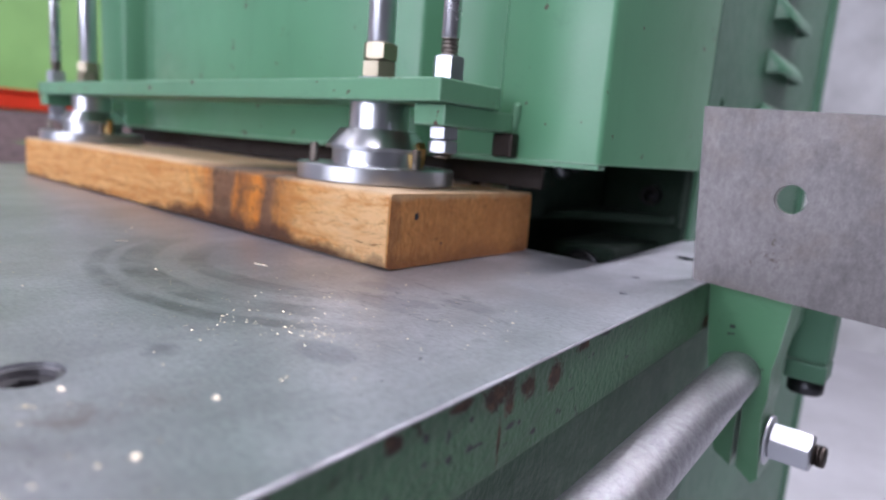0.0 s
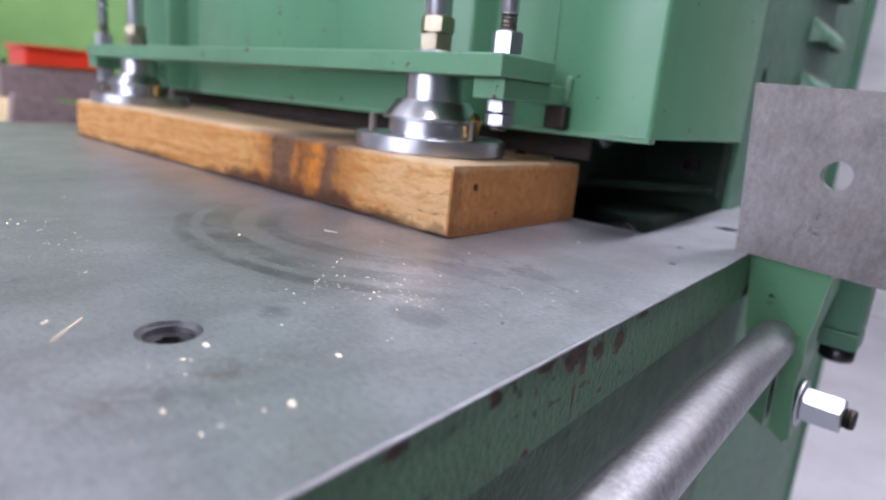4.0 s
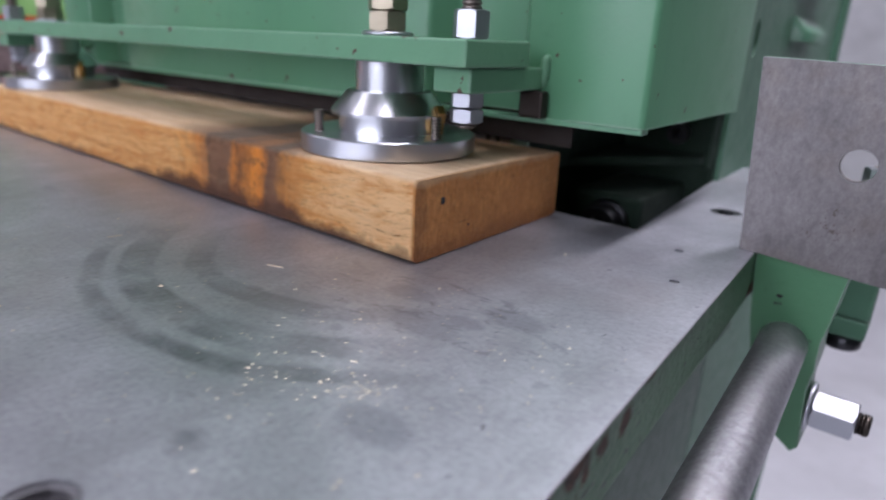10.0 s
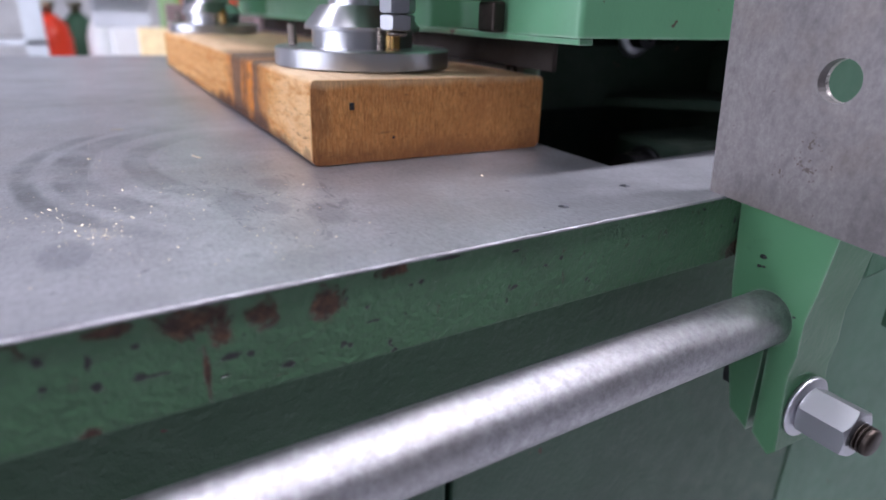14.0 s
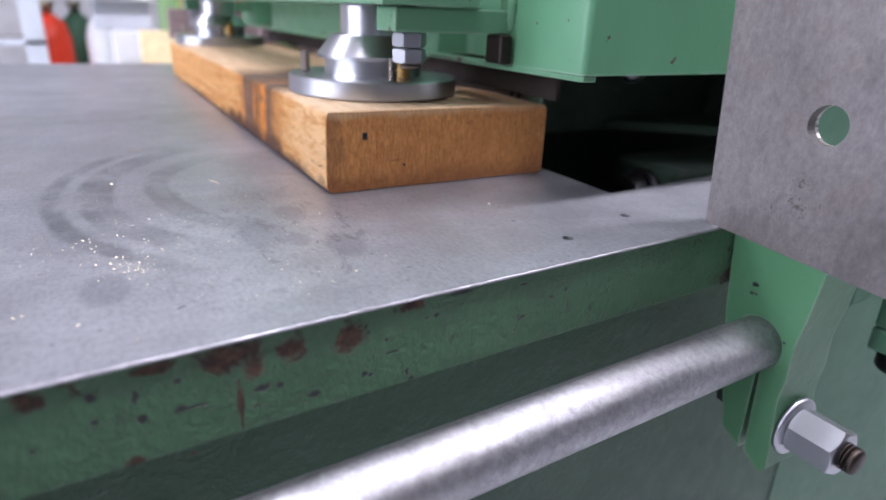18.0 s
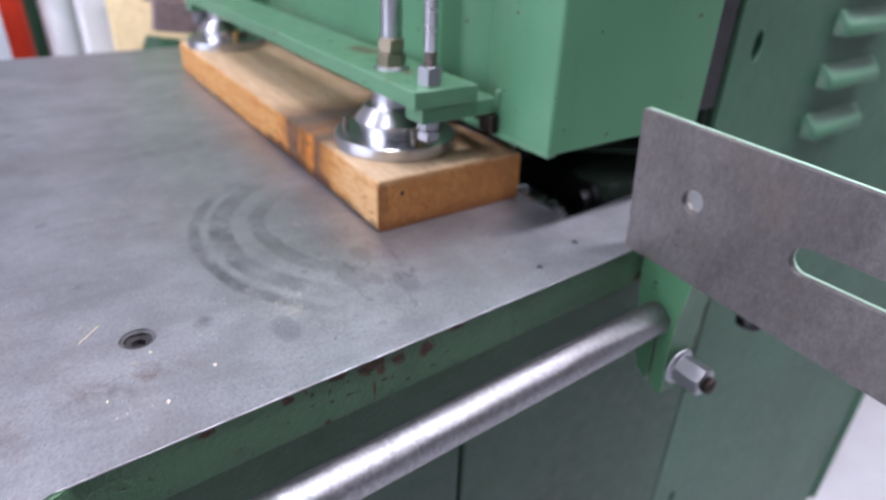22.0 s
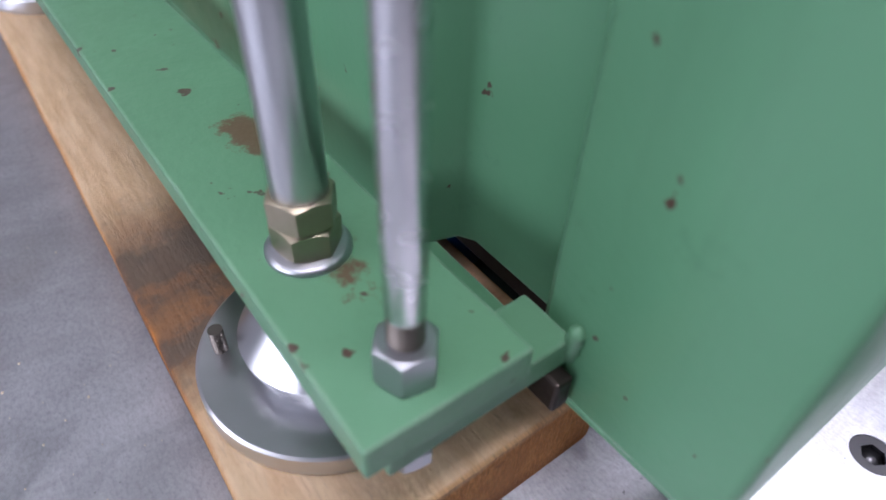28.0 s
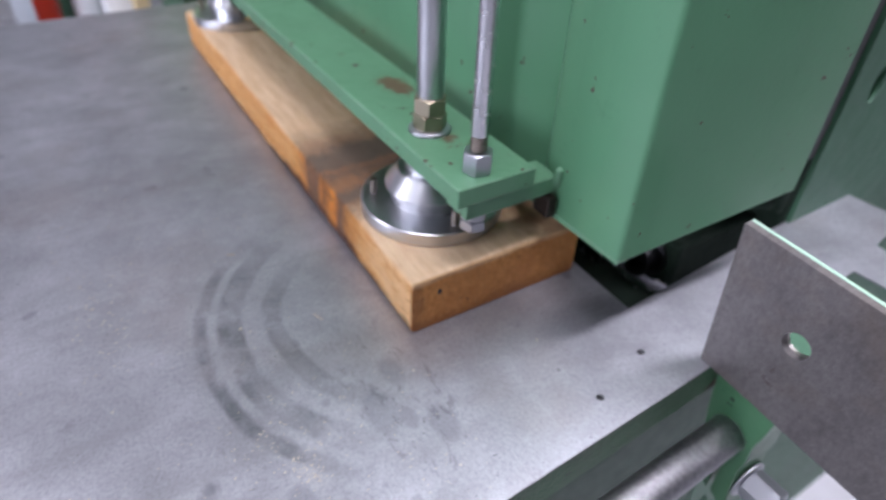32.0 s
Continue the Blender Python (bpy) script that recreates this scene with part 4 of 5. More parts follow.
part("front_leg", box_bm(-0.45, -0.36, -0.085, -0.05, FLOOR, 0.70, 0.008), GREEN_DARK, body)
part("left_panel", box_bm(-1.47, -1.455, -0.03, 0.5, FLOOR, 0.69), GREEN_DARK, body)
part("front_wall", box_bm(-1.55, BX - 0.006, 0.782, 0.800, 0.30, 1.95, 0.004), SHADED_GREEN, body)
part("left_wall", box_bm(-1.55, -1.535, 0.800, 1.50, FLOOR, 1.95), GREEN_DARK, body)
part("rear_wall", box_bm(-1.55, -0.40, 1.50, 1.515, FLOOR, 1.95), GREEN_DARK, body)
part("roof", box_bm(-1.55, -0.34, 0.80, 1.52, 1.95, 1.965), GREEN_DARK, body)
part("well_floor", box_bm(-1.47, -0.36, 0.5, 0.785, 0.66, 0.68), SHADED_GREEN, body)
part("left_jamb", box_bm(-1.55, -1.50, 0.51, 0.785, FLOOR, 0.85, 0.004), GREEN_DARK, body)


def louvre_bm(length, drop, reach):
    """A pressed louvre along y: closed hood that opens downward."""
    prof = [(0, 0), (reach * 0.35, -drop * 0.12), (reach * 0.85, -drop * 0.50), (reach, -drop * 0.66), (reach, -drop), (reach - 0.005, -drop), (reach - 0.006, -drop * 0.7), (0.0, -drop * 0.25)]
    bm = bmesh.new()
    rings = []
    for u, k in ((0.0, 0.0), (0.004, 0.8), (0.03, 1.0), (0.97, 1.0), (0.996, 0.8), (1.0, 0.0)):
        rings.append([bm.verts.new((x * k, (u - 0.5) * length, z)) for x, z in prof])
    for a, b in zip(rings, rings[1:]):
        for j in range(len(prof)):
            bm.faces.new((a[j], a[(j + 1) % len(prof)], b[(j + 1) % len(prof)], b[j]))
    bmesh.ops.remove_doubles(bm, verts=bm.verts[:], dist=1e-5)
    bmesh.ops.recalc_face_normals(bm, faces=bm.faces[:])
    return bm


louvre_mesh = mesh_of("louvre", louvre_bm(0.165, 0.036, 0.024), GREEN_DARK)
for i in range(10):
    ob = new("louvre", louvre_mesh)
    ob.parent = body
    ob.matrix_parent_inverse = body.matrix_basis.inverted()
    ob.matrix_basis = tilt @ pose(BX + 0.0005, 1.128, 0.895 + 0.080 * i)
    smooth_by_angle(ob, 50) if i == 0 else None

# socket screws on the front wall
for x, z in ((-0.569, 1.048), (-0.90, 1.048)):
    nut = thing("hex_bolt", (x, 0.782, z), "zinc plated hexagon bolt in the green front wall", "bolt", "front wall bolts")
    at = pose(x, 0.782, z, 90, 0, 0)
    part("washer", moved(lathe_bm([(0.022, 0), (0.022, 0.004), (0.020, 0.0045)]), at), ZINC, nut)
    part("head", moved(hex_bm(0.032, 0.0045, 0.020), at), ZINC, nut)
    part("stud", moved(lathe_bm([(0.009, 0.02), (0.009, 0.026), (0.007, 0.028)], 20), at), DARK, nut)

# ---- slotted guide behind the clamp ----
bracket = thing("slotted_bracket", (-0.46, 0.66, 0.87), "green cast bracket with an adjusting slot", "bracket")
part("cheek", sheet_bm([(0.538, 0.872), (0.775, 0.872), (0.775, 1.010), (0.538, 1.010)], [slot(0.600, 0.705, 0.940, 0.0095)], 0.020, Matrix.Translation((-0.478, 0, 0)) @ YZ), SHADED_GREEN, bracket)
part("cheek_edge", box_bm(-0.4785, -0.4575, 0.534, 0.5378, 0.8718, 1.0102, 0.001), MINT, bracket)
part("top_flange", prism_bm([(-0.457, 0.60), (-0.457, 0.775), (-0.352, 0.775), (-0.352, 0.755)], 1.000, 1.010, 0.002), SHADED_GREEN, bracket)
part("bottom_flange", prism_bm([(-0.457, 0.62), (-0.457, 0.775), (-0.352, 0.775), (-0.352, 0.755)], 0.872, 0.882, 0.002), SHADED_GREEN, bracket)
part("back_flange", box_bm(-0.457, -0.345, 0.768, 0.7815, 0.865, 1.016, 0.004), SHADED_GREEN, bracket)
for z in (0.985, 0.905):
    part("flange_screw", moved(socket_bm(0.0125, 0.012), pose(-0.385, 0.768, z, 90, 0, 0)), DARK, bracket)
at = pose(-0.458, 0.651, 0.940, 0, 90, 0)
part("washer", moved(lathe_bm([(0.021, 0), (0.021, 0.0035), (0.016, 0.006)]), at), ZINC, bracket)
part("cap_screw", moved(socket_bm(0.012, 0.014), at @ pose(0, 0, 0.006)), DARK, bracket)

guide = thing("guide_plate", (-0.83, 0.54, 0.887), "ground steel guide plate with a long slot", "guide plate")
part("plate", sheet_bm([(-1.19, 0.887), (-0.482, 0.887), (-0.482, 1.003), (-1.19, 1.003)], [slot(-1.145, -0.552, 0.942, 0.0155)], 0.008, Matrix.Translation((0, 0.538, 0)) @ XZ), GUIDE, guide)
part("backing_bar", box_bm(-1.19, -0.4785, 0.5462, 0.556, 0.978, 1.0025), DARK, guide)
for x, z in ((-0.507, 0.972), (-0.503, 0.903), (-1.17, 0.972), (-1.17, 0.905)):
    part("countersunk_screw", moved(socket_bm(0.0085, 0.005), pose(x, 0.538, z, 90, 0, 0) @ pose(0, 0, -0.0042)), DARK, guide)
for x in (-0.672, -0.965):
    strap = thing("stop_bar", (x, 0.53, 0.875), "flat bright steel stop bar hanging before the guide", "stop bar", "stop bars")
    part("bar", box_bm(x - 0.0115, x + 0.0115, 0.5275, 0.5375, 0.873, 1.30, 0.0008), GUIDE, strap)
    part("clamp_screw", moved(socket_bm(0.007, 0.004), pose(x, 0.5275, 0.930, 90, 0, 0)), DARK, strap)

roller = thing("blue_drum", (-0.80, 0.625, 0.76), "blue painted round drum below the guide plate", "drum")
part("shell", moved(lathe_bm([(0.060, -0.30), (0.070, -0.29), (0.070, -0.02), (0.0665, -0.015), (0.0665, 0.015), (0.070, 0.02), (0.070, 0.12), (0.060, 0.13)], 64), pose(-0.80, 0.628, 0.775, 0, 90, 0)), BLUE, roller)
part("shaft", moved(lathe_bm([(0.016, -0.655), (0.016, 0.44)], 24), pose(-0.80, 0.628, 0.775, 0, 90, 0)), STEEL, roller)
block = thing("bearing_block", (-0.40, 0.68, 0.70), "green cast bearing block held by a socket screw", "bearing block")
part("block", prism_bm([(-0.455, 0.640), (-0.372, 0.640), (-0.372, 0.7815), (-0.455, 0.7815)], 0.682, 0.845, 0.006), SHADED_GREEN, block)
part("ledge", box_bm(-0.455, -0.350, 0.512, 0.6395, 0.682, 0.778, 0.004), SHADED_GREEN, block)
at = pose(-0.410, 0.640, 0.812, 90, 0, 0)
part("washer", moved(lathe_bm([(0.027, 0), (0.027, 0.004), (0.024, 0.005)]), at), DARK, block)
part("socket_screw", moved(socket_bm(0.0215, 0.022), at @ pose(0, 0, 0.005)), DARK, block)
stop = part("red_stop", prism_bm([(-1.06, 0.515), (-1.01, 0.520), (-1.02, 0.56), (-1.07, 0.555)], 0.842, 0.870, 0.003), RED)
tagged(stop, "small red painted stop beside the pine insert", "stop block")
part("stop_arm", box_bm(-1.055, -1.03, 0.555, 0.787, 0.846, 0.858), SHADED_GREEN, stop)

# ---- clamp: beam, bar, feet, hood ----
def beam_bm():
    """Sawn beam with slightly uneven faces and softened, nicked edges."""
    bm = bmesh.new()
    nx, ny, nz = 60, 8, 4
    x0, x1, y0, y1, z0, z1 = -1.249, -0.400, 0.300, 0.4965, T + 0.0008, T + 0.0605
    bmesh.ops.create_cube(bm, size=1.0)
    for v in bm.verts:
        v.co = Vector(((x0 + x1) / 2 + v.co.x * (x1 - x0), (y0 + y1) / 2 + v.co.y * (y1 - y0), (z0 + z1) / 2 + v.co.z * (z1 - z0)))
    bmesh.ops.subdivide_edges(bm, edges=[e for e in bm.edges if abs(e.verts[0].co.x - e.verts[1].co.x) > 0.1], cuts=nx, use_grid_fill=True)
    long_edges = [e for e in bm.edges if abs(e.verts[0].co.x - e.verts[1].co.x) > 1e-4 and len(e.link_faces) == 2 and e.calc_face_angle(0) > 1]
    end_edges = [e for e in bm.edges if abs(e.verts[0].co.x - e.verts[1].co.x) < 1e-4 and len(e.link_faces) == 2 and e.calc_face_angle(0) > 1]
    bmesh.ops.bevel(bm, geom=long_edges, offset=0.0045, segments=3, affect="EDGES", profile=0.5)
    bmesh.ops.bevel(bm, geom=[e for e in bm.edges if e.is_valid and min(q.co.x for q in e.verts) > x1 - 1e-4 and min(q.co.z for q in e.verts) > z1 - 1e-4], offset=0.006, segments=3, affect="EDGES", profile=0.5)
    for v in bm.verts:
        p = v.co
        d = noise.noise_vector(Vector((p.x * 9, p.y * 30, p.z * 30)))
        v.co = p + Vector((d.x * 0.0009, d.y * 0.0016, d.z * (0.0013 if p.z > T + 0.01 else 0.0002)))
    for f in bm.faces:
        f.smooth = True
    return bm


beam = thing("clamp_beam", (-0.82, 0.40, T), "worn oak clamp beam with orange and black scorch marks", "wooden beam")
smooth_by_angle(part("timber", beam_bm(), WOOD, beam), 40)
part("nail_hole", box_bm(-0.4025, -0.3992, 0.3275, 0.3310, 0.8895, 0.8945), BLACK, beam)
part("nail_hole", moved(lathe_bm([(0.0011, 0), (0.0011, 0.0014)], 10), pose(-0.4012, 0.362, 0.868, 0, 90, 0)), BLACK, beam)

BAR0, BAR1 = 0.983, 1.002
bar = thing("clamp_bar", (-0.83, 0.38, BAR0), "green painted flat steel bar with rods and nuts", "clamp bar")
bar_bm = prism_bm([(-1.280, 0.330), (-0.394, 0.340), (-0.394, 0.421), (-1.280, 0.411)], BAR0, BAR1, 0.0016, 2)
part("flat_bar", bar_bm, GREEN_BAR, bar)
TOPZ = 1.80


def rods(x, y, x2, y2, side):
    rod = part("piston_rod", moved(lathe_bm([(0.0118, BAR1 + 0.030), (0.0125, BAR1 + 0.032), (0.0125, TOPZ)], 40), pose(x, y, 0)), CHROME, bar, "polished steel piston rod")
    part("rod_nut", moved(hex_bm(0.0285, BAR1 + 0.003, BAR1 + 0.0185, 0.1), pose(x, y, 0, 0, 0, 12)), BRASS, rod, "pale brass coloured hexagon nut")
    part("jam_nut", moved(hex_bm(0.0285, BAR1 + 0.0187, BAR1 + 0.0345, 0.1), pose(x, y, 0, 0, 0, 26)), BRASS, rod, "pale brass coloured hexagon nut")
    part("washer", moved(lathe_bm([(0.0205, BAR1), (0.0205, BAR1 + 0.002), (0.018, BAR1 + 0.0035)], 32), pose(x, y, 0)), ZINC, rod)
    slim = part("guide_rod", moved(lathe_bm([(0.0072, BAR1 + 0.034), (0.0076, BAR1 + 0.035), (0.0076, TOPZ)], 28), pose(x2, y2, 0)), STEEL, bar, "thin bright guide rod")
    part("thread", moved(thread_bm(0.0074, 0.9385, BAR1 + 0.036, 0.0032), pose(x2, y2, 0)), THREAD, slim)
    part("top_nut", moved(hex_bm(0.0235, BAR1, BAR1 + 0.020, 0.1), pose(x2, y2, 0, 0, 0, 20)), ZINC, slim)
    part("lower_nut", moved(hex_bm(0.0225, 0.9540, 0.9648, 0.1), pose(x2, y2, 0, 0, 0, 14)), ZINC, slim)
    part("lock_nut", moved(hex_bm(0.0225, 0.9425, 0.9533, 0.1), pose(x2, y2, 0, 0, 0, 20)), ZINC, slim)
    part("arm", box_bm(x2 - 0.017, x2 + 0.017, y2 - 0.020, 0.4525, 0.965, 0.9825, 0.0015), GREEN_BAR, bar)


rods(-0.500, 0.374, -0.415, 0.372, 1)
rods(-1.178, 0.372, -1.262, 0.352, -1)


def clamp_foot(cx, cy, turn):
    z = T + 0.0612
    foot = thing("swivel_foot", (cx, cy, z), "turned steel swivel foot on the clamp beam", "clamp foot", "clamp feet")
    m = pose(cx, cy, z, 0, 0, turn)
    smooth_by_angle(part("flange", moved(lathe_bm([(0.0725, 0), (0.0735, 0.001), (0.0735, 0.0138), (0.0720, 0.0150), (0.046, 0.0152)], 72), m), CHROME, foot), 24)
    smooth_by_angle(part("collar", moved(lathe_bm([(0.0425, 0.0152), (0.0425, 0.0280), (0.0430, 0.0284), (0.0482, 0.0288), (0.0485, 0.0315), (0.0470, 0.0335), (0.0355, 0.0475), (0.0300, 0.0480)], 64), m), CHROME, foot), 24)
    smooth_by_angle(part("neck", moved(lathe_bm([(0.0280, 0.0480), (0.0280, BAR0 - z)], 48), m), CHROME, foot), 24)
    for a, r in ((-118, 0.060), (-8, 0.060)):
        p = pose(cx + r * math.cos(radians(a)), cy + r * math.sin(radians(a)), z)
        part("stud", moved(thread_bm(0.0040, 0.0150, 0.033, 0.0026), p), THREAD, foot)
    part("brass_tab", moved(prism_bm([(0, 0), (0.010, 0), (0.015, 0.018), (0.009, 0.024), (0.0, 0.021)], 0, 0.007, 0.001), pose(cx + 0.041, cy + 0.016, z + 0.0153, 90, 0, -25) ), GOLD, foot, "yellow passivated steel tab")


clamp_foot(-0.503, 0.380, 0)
clamp_foot(-1.172, 0.374, 40)

hood = thing("clamp_hood", (-0.8, 0.58, 0.942), "green enamelled sheet steel hood around the clamp", "machine hood")
HZ0, HZ1 = 0.9425, 1.85
# front skin in plan: right box, rod groove, wide middle panel, rod groove, left box
plan = [(-0.309, 0.700), (-0.309, 0.4570), (-0.3105, 0.4535), (-0.314, 0.452), (-0.414, 0.452), (-0.420, 0.456), (-0.424, 0.476), (-0.432, 0.486), (-0.508, 0.486), (-0.518, 0.480), (-0.524, 0.460), (-0.532, 0.456),
        (-1.128, 0.456), (-1.138, 0.460), (-1.144, 0.480), (-1.154, 0.486), (-1.228, 0.486), (-1.236, 0.476), (-1.240, 0.456), (-1.246, 0.452), (-1.335, 0.452), (-1.335, 0.700)]


def skin_bm(points, thick, z0, z1):
    """A bent sheet that follows a plan line, of the given thickness to its inner side."""
    bm = bmesh.new()
    inner = []
    for i, p in enumerate(points):
        a = Vector(points[max(i - 1, 0)])
        b = Vector(points[min(i + 1, len(points) - 1)])
        d = (b - a).normalized()
        inner.append(Vector(p) + Vector((d.y, -d.x)) * thick)
    loops = []
    for q in (points, inner):
        loops.append([(bm.verts.new((p[0], p[1], z0)), bm.verts.new((p[0], p[1], z1))) for p in q])
    o, n = loops
    for i in range(len(points) - 1):
        bm.faces.new((o[i][0], o[i][1], o[i + 1][1], o[i + 1][0]))
        bm.faces.new((n[i][0], n[i + 1][0], n[i + 1][1], n[i][1]))
        bm.faces.new((o[i][0], o[i + 1][0], n[i + 1][0], n[i][0]))
        bm.faces.new((o[i][1], n[i][1], n[i + 1][1], o[i + 1][1]))
    for i in (0, -1):
        bm.faces.new((o[i][0], n[i][0], n[i][1], o[i][1]))
    bmesh.ops.recalc_face_normals(bm, faces=bm.faces[:])
    return bm


smooth_by_angle(part("front_skin", skin_bm(plan[:-1], 0.004, HZ0, HZ1), GREEN, hood), 50)
part("side_plate", box_bm(-1.3355, -1.331, 0.4565, 0.700, HZ0, HZ1, 0.0012), GREEN, hood)
part("lower_flange", prism_bm([(-0.3105, 0.4535), (-0.3105, 0.466), (-1.336, 0.466), (-1.336, 0.4535), (-0.52, 0.4535), (-0.43, 0.4495)], HZ0 - 0.0045, HZ0, 0.0008, 1), GREEN, hood)
part("top_plate", box_bm(-1.333, -0.311, 0.45, 0.70, HZ1, HZ1 + 0.004), GREEN, hood)
# added dark strip, stands for the shade between hood and beam
part("shade_strip", box_bm(-1.325, -0.392, 0.4985, 0.5035, 0.9130, HZ0 + 0.003, 0.001), SHADE_BROWN, hood, "added dark brown strip standing for shade under the hood")
# black block filling the shadowed gap below the end of the arm
part("arm_shade", box_bm(-0.412, -0.390, 0.438, 0.4490, 0.9430, 0.9646, 0.002), OILY, hood)
# added to keep light out of the recess and darken the gap
part("gap_blocker", box_bm(-0.352, -0.340, 0.7005, 0.781, 0.9430, HZ1, 0.001), BLACK, hood, "added black strip that blocks light in the gap")
bead = lathe_bm([(0.0010, -0.012), (0.0030, -0.010), (0.0024, -0.007), (0.0034, -0.004), (0.0026, -0.001), (0.0033, 0.003), (0.0025, 0.006), (0.0030, 0.009), (0.0010, 0.012)], 10)
part("weld_bead", moved(bead, pose(-0.3972, 0.4516, 0.980, 6, 8, 0) @ Matrix.Diagonal((1.5, 1.5, 1.1, 1))), GREEN_BAR, hood)

# ---- fence plate, rail and clamp ----
fence = thing("fence_plate", (0.0, 0.53, 0.851), "mottled steel fence plate with green painted back", "fence plate")
f_out = [(-0.2415, 0.8505), (0.42, 0.808), (0.42, 0.976), (-0.2520, 0.9990)]
f_holes = [circle(-0.1760, 0.9278, 0.0118, 32), slot(-0.062, 0.27, 0.9170, 0.0135, 12)]
part("steel_face", sheet_bm(f_out, f_holes, 0.0075, Matrix.Translation((0, 0.5195, 0)) @ XZ), PLATE, fence)
part("painted_back", sheet_bm([(-0.2413, 0.8508), (0.42, 0.8083), (0.42, 0.9763), (-0.2518, 0.9993)], [circle(-0.1760, 0.9278, 0.0127, 32), f_holes[1]], 0.0034, Matrix.Translation((0, 0.5271, 0)) @ XZ), MINT, fence, "light green painted back of the plate")
part("bore", sheet_bm(circle(-0.1760, 0.9278, 0.0126, 32), [f_holes[0]], 0.0032, Matrix.Translation((0, 0.5272, 0)) @ XZ), GUIDE, fence, "bare steel bore")
arm = thing("fence_support", (-0.16, 0.66, 0.73), "green fence arm block with a dark bolt", "bracket")
part("block", box_bm(-0.186, -0.148, 0.675, 0.715, 0.760, 0.8495, 0.003), GREEN_DARK, arm)
part("foot_block", box_bm(-0.186, -0.148, 0.675, 0.715, 0.740, 0.7595, 0.002), GREEN_DARK, arm)
part("bolt_head", moved(lathe_bm([(0.016, 0), (0.0175, 0.002), (0.0175, 0.016)], 24), pose(-0.167, 0.696, 0.7235)), DARK, arm)
standoff = part("hex_standoff", moved(hex_bm(0.024, 0, 0.055, 0.1), pose(-0.172, 0.698, 0.8497)), ZINC)
tagged(standoff, "zinc plated hexagon standoff on the green arm block", "standoff")
part("bore", moved(lathe_bm([(0.0065, 0), (0.0065, 0.001)], 20), pose(-0.172, 0.698, 0.9042)), BRASS, standoff)

rail = thing("rail_tube", (-0.18, 0.3, 0.785), "worn steel rail tube along the table end", "rail")
TX, TZ, TR = -0.1962, 0.7715, 0.0187      # axis of the tube at y 0.5, and its radius
rm = Matrix.Translation((TX - 0.048 * 0.16, 0.66, TZ)) @ Matrix.Rotation(math.atan(0.048), 4, "Z") @ Matrix.Rotation(radians(90), 4, "X")
tube_line = [(TR - 0.002, 0.060), (TR, 0.061)]
for groove in (0.206, 0.386):
    tube_line += [(TR, groove - 0.003), (TR, groove - 0.0008), (TR - 0.00025, groove), (TR, groove + 0.0008), (TR, groove + 0.003)]
tube_line += [(TR, 1.095), (TR, 1.10), (TR - 0.002, 1.101)]
part("tube", moved(lathe_bm(tube_line, 64), rm), TUBE, rail)
part("end_plug", moved(lathe_bm([(0.012, 1.101), (0.0145, 1.102), (0.0145, 1.106), (0.012, 1.109)], 32), rm), BLACK, rail, "black plastic end plug")
part("end_plug", moved(lathe_bm([(0.012, 0.052), (0.0145, 0.054), (0.0145, 0.0590), (0.012, 0.0595)], 32), rm), BLACK, rail, "black plastic end plug")

split = thing("rail_clamp", (-0.2, 0.56, 0.69), "green split clamp holding the rail tube", "clamp")
cm = Matrix.Translation((0, 0.542, 0)) @ XZ
tx, tz = TX - 0.048 * 0.05, TZ - 0.0005
hole_r = TR + 0.0004


arc = [(tx + hole_r * math.cos(a), tz + hole_r * math.sin(a)) for a in (radians(-66 + 352 * i / 40) for i in range(41))]
clamp_outline = [(-0.1880, 0.686), (-0.1740, 0.676), (-0.1690, 0.682), (-0.1735, 0.736), (-0.1715, 0.756), (-0.1725, 0.779), (-0.1690, 0.800), (-0.1640, 0.8475), (-0.2330, 0.8475), (-0.2265, 0.785), (-0.2150, 0.724), (-0.2080, 0.694), (-0.1925, 0.6845)] + arc[::-1]
CLAMP_GREEN = paint("green_casting_enamel", (0.060, 0.165, 0.082), 0.36, 0.2, 0.02, 0.7)
FLANK_GREY = steel("grey_metal_flank", (0.17, 0.175, 0.19), 0.36, (1, 14, 1), stain=0.35)
clamp_body = part("body", sheet_bm(clamp_outline, [], 0.046, cm), CLAMP_GREEN, split)
clamp_body.data.materials.append(FLANK_GREY)
# faces towards +x take grey metal instead of the green
for face in clamp_body.data.polygons:
    if face.normal.x > 0.8 and face.center.x > -0.18:
        face.material_index = 1
smooth_by_angle(clamp_body, 40)
for dx, dz, w in ((-0.2085, 0.8115, 0.0026), (-0.2100, 0.8045, 0.0017), (-0.2068, 0.8050, 0.0013), (-0.1795, 0.7800, 0.0012)):
    part("paint_chip", moved(lathe_bm([(w * 0.2, -0.0008), (w * 0.9, -0.0005), (w, 0.0002)], 9), pose(dx, 0.5419, dz, 90, 0, 0) @ Matrix.Diagonal((1.0, 0.6, 1, 1))), BLACK, split)
part("web", prism_bm([(-0.228, 0.5885), (-0.168, 0.5885), (-0.178, 0.700), (-0.225, 0.700)], 0.800, 0.8445, 0.004), GREEN_DARK, split)
bm_at = pose(-0.1715, 0.566, 0.711, 0, 90, 0)
part("washer", moved(lathe_bm([(0.0225, 0), (0.0225, 0.003), (0.0205, 0.004)], 40), bm_at), ZINC, split)
part("clamp_nut", moved(hex_bm(0.031, 0.004, 0.037, 0.09), bm_at @ pose(0, 0, 0, 0, 0, 8)), ZINC, split)
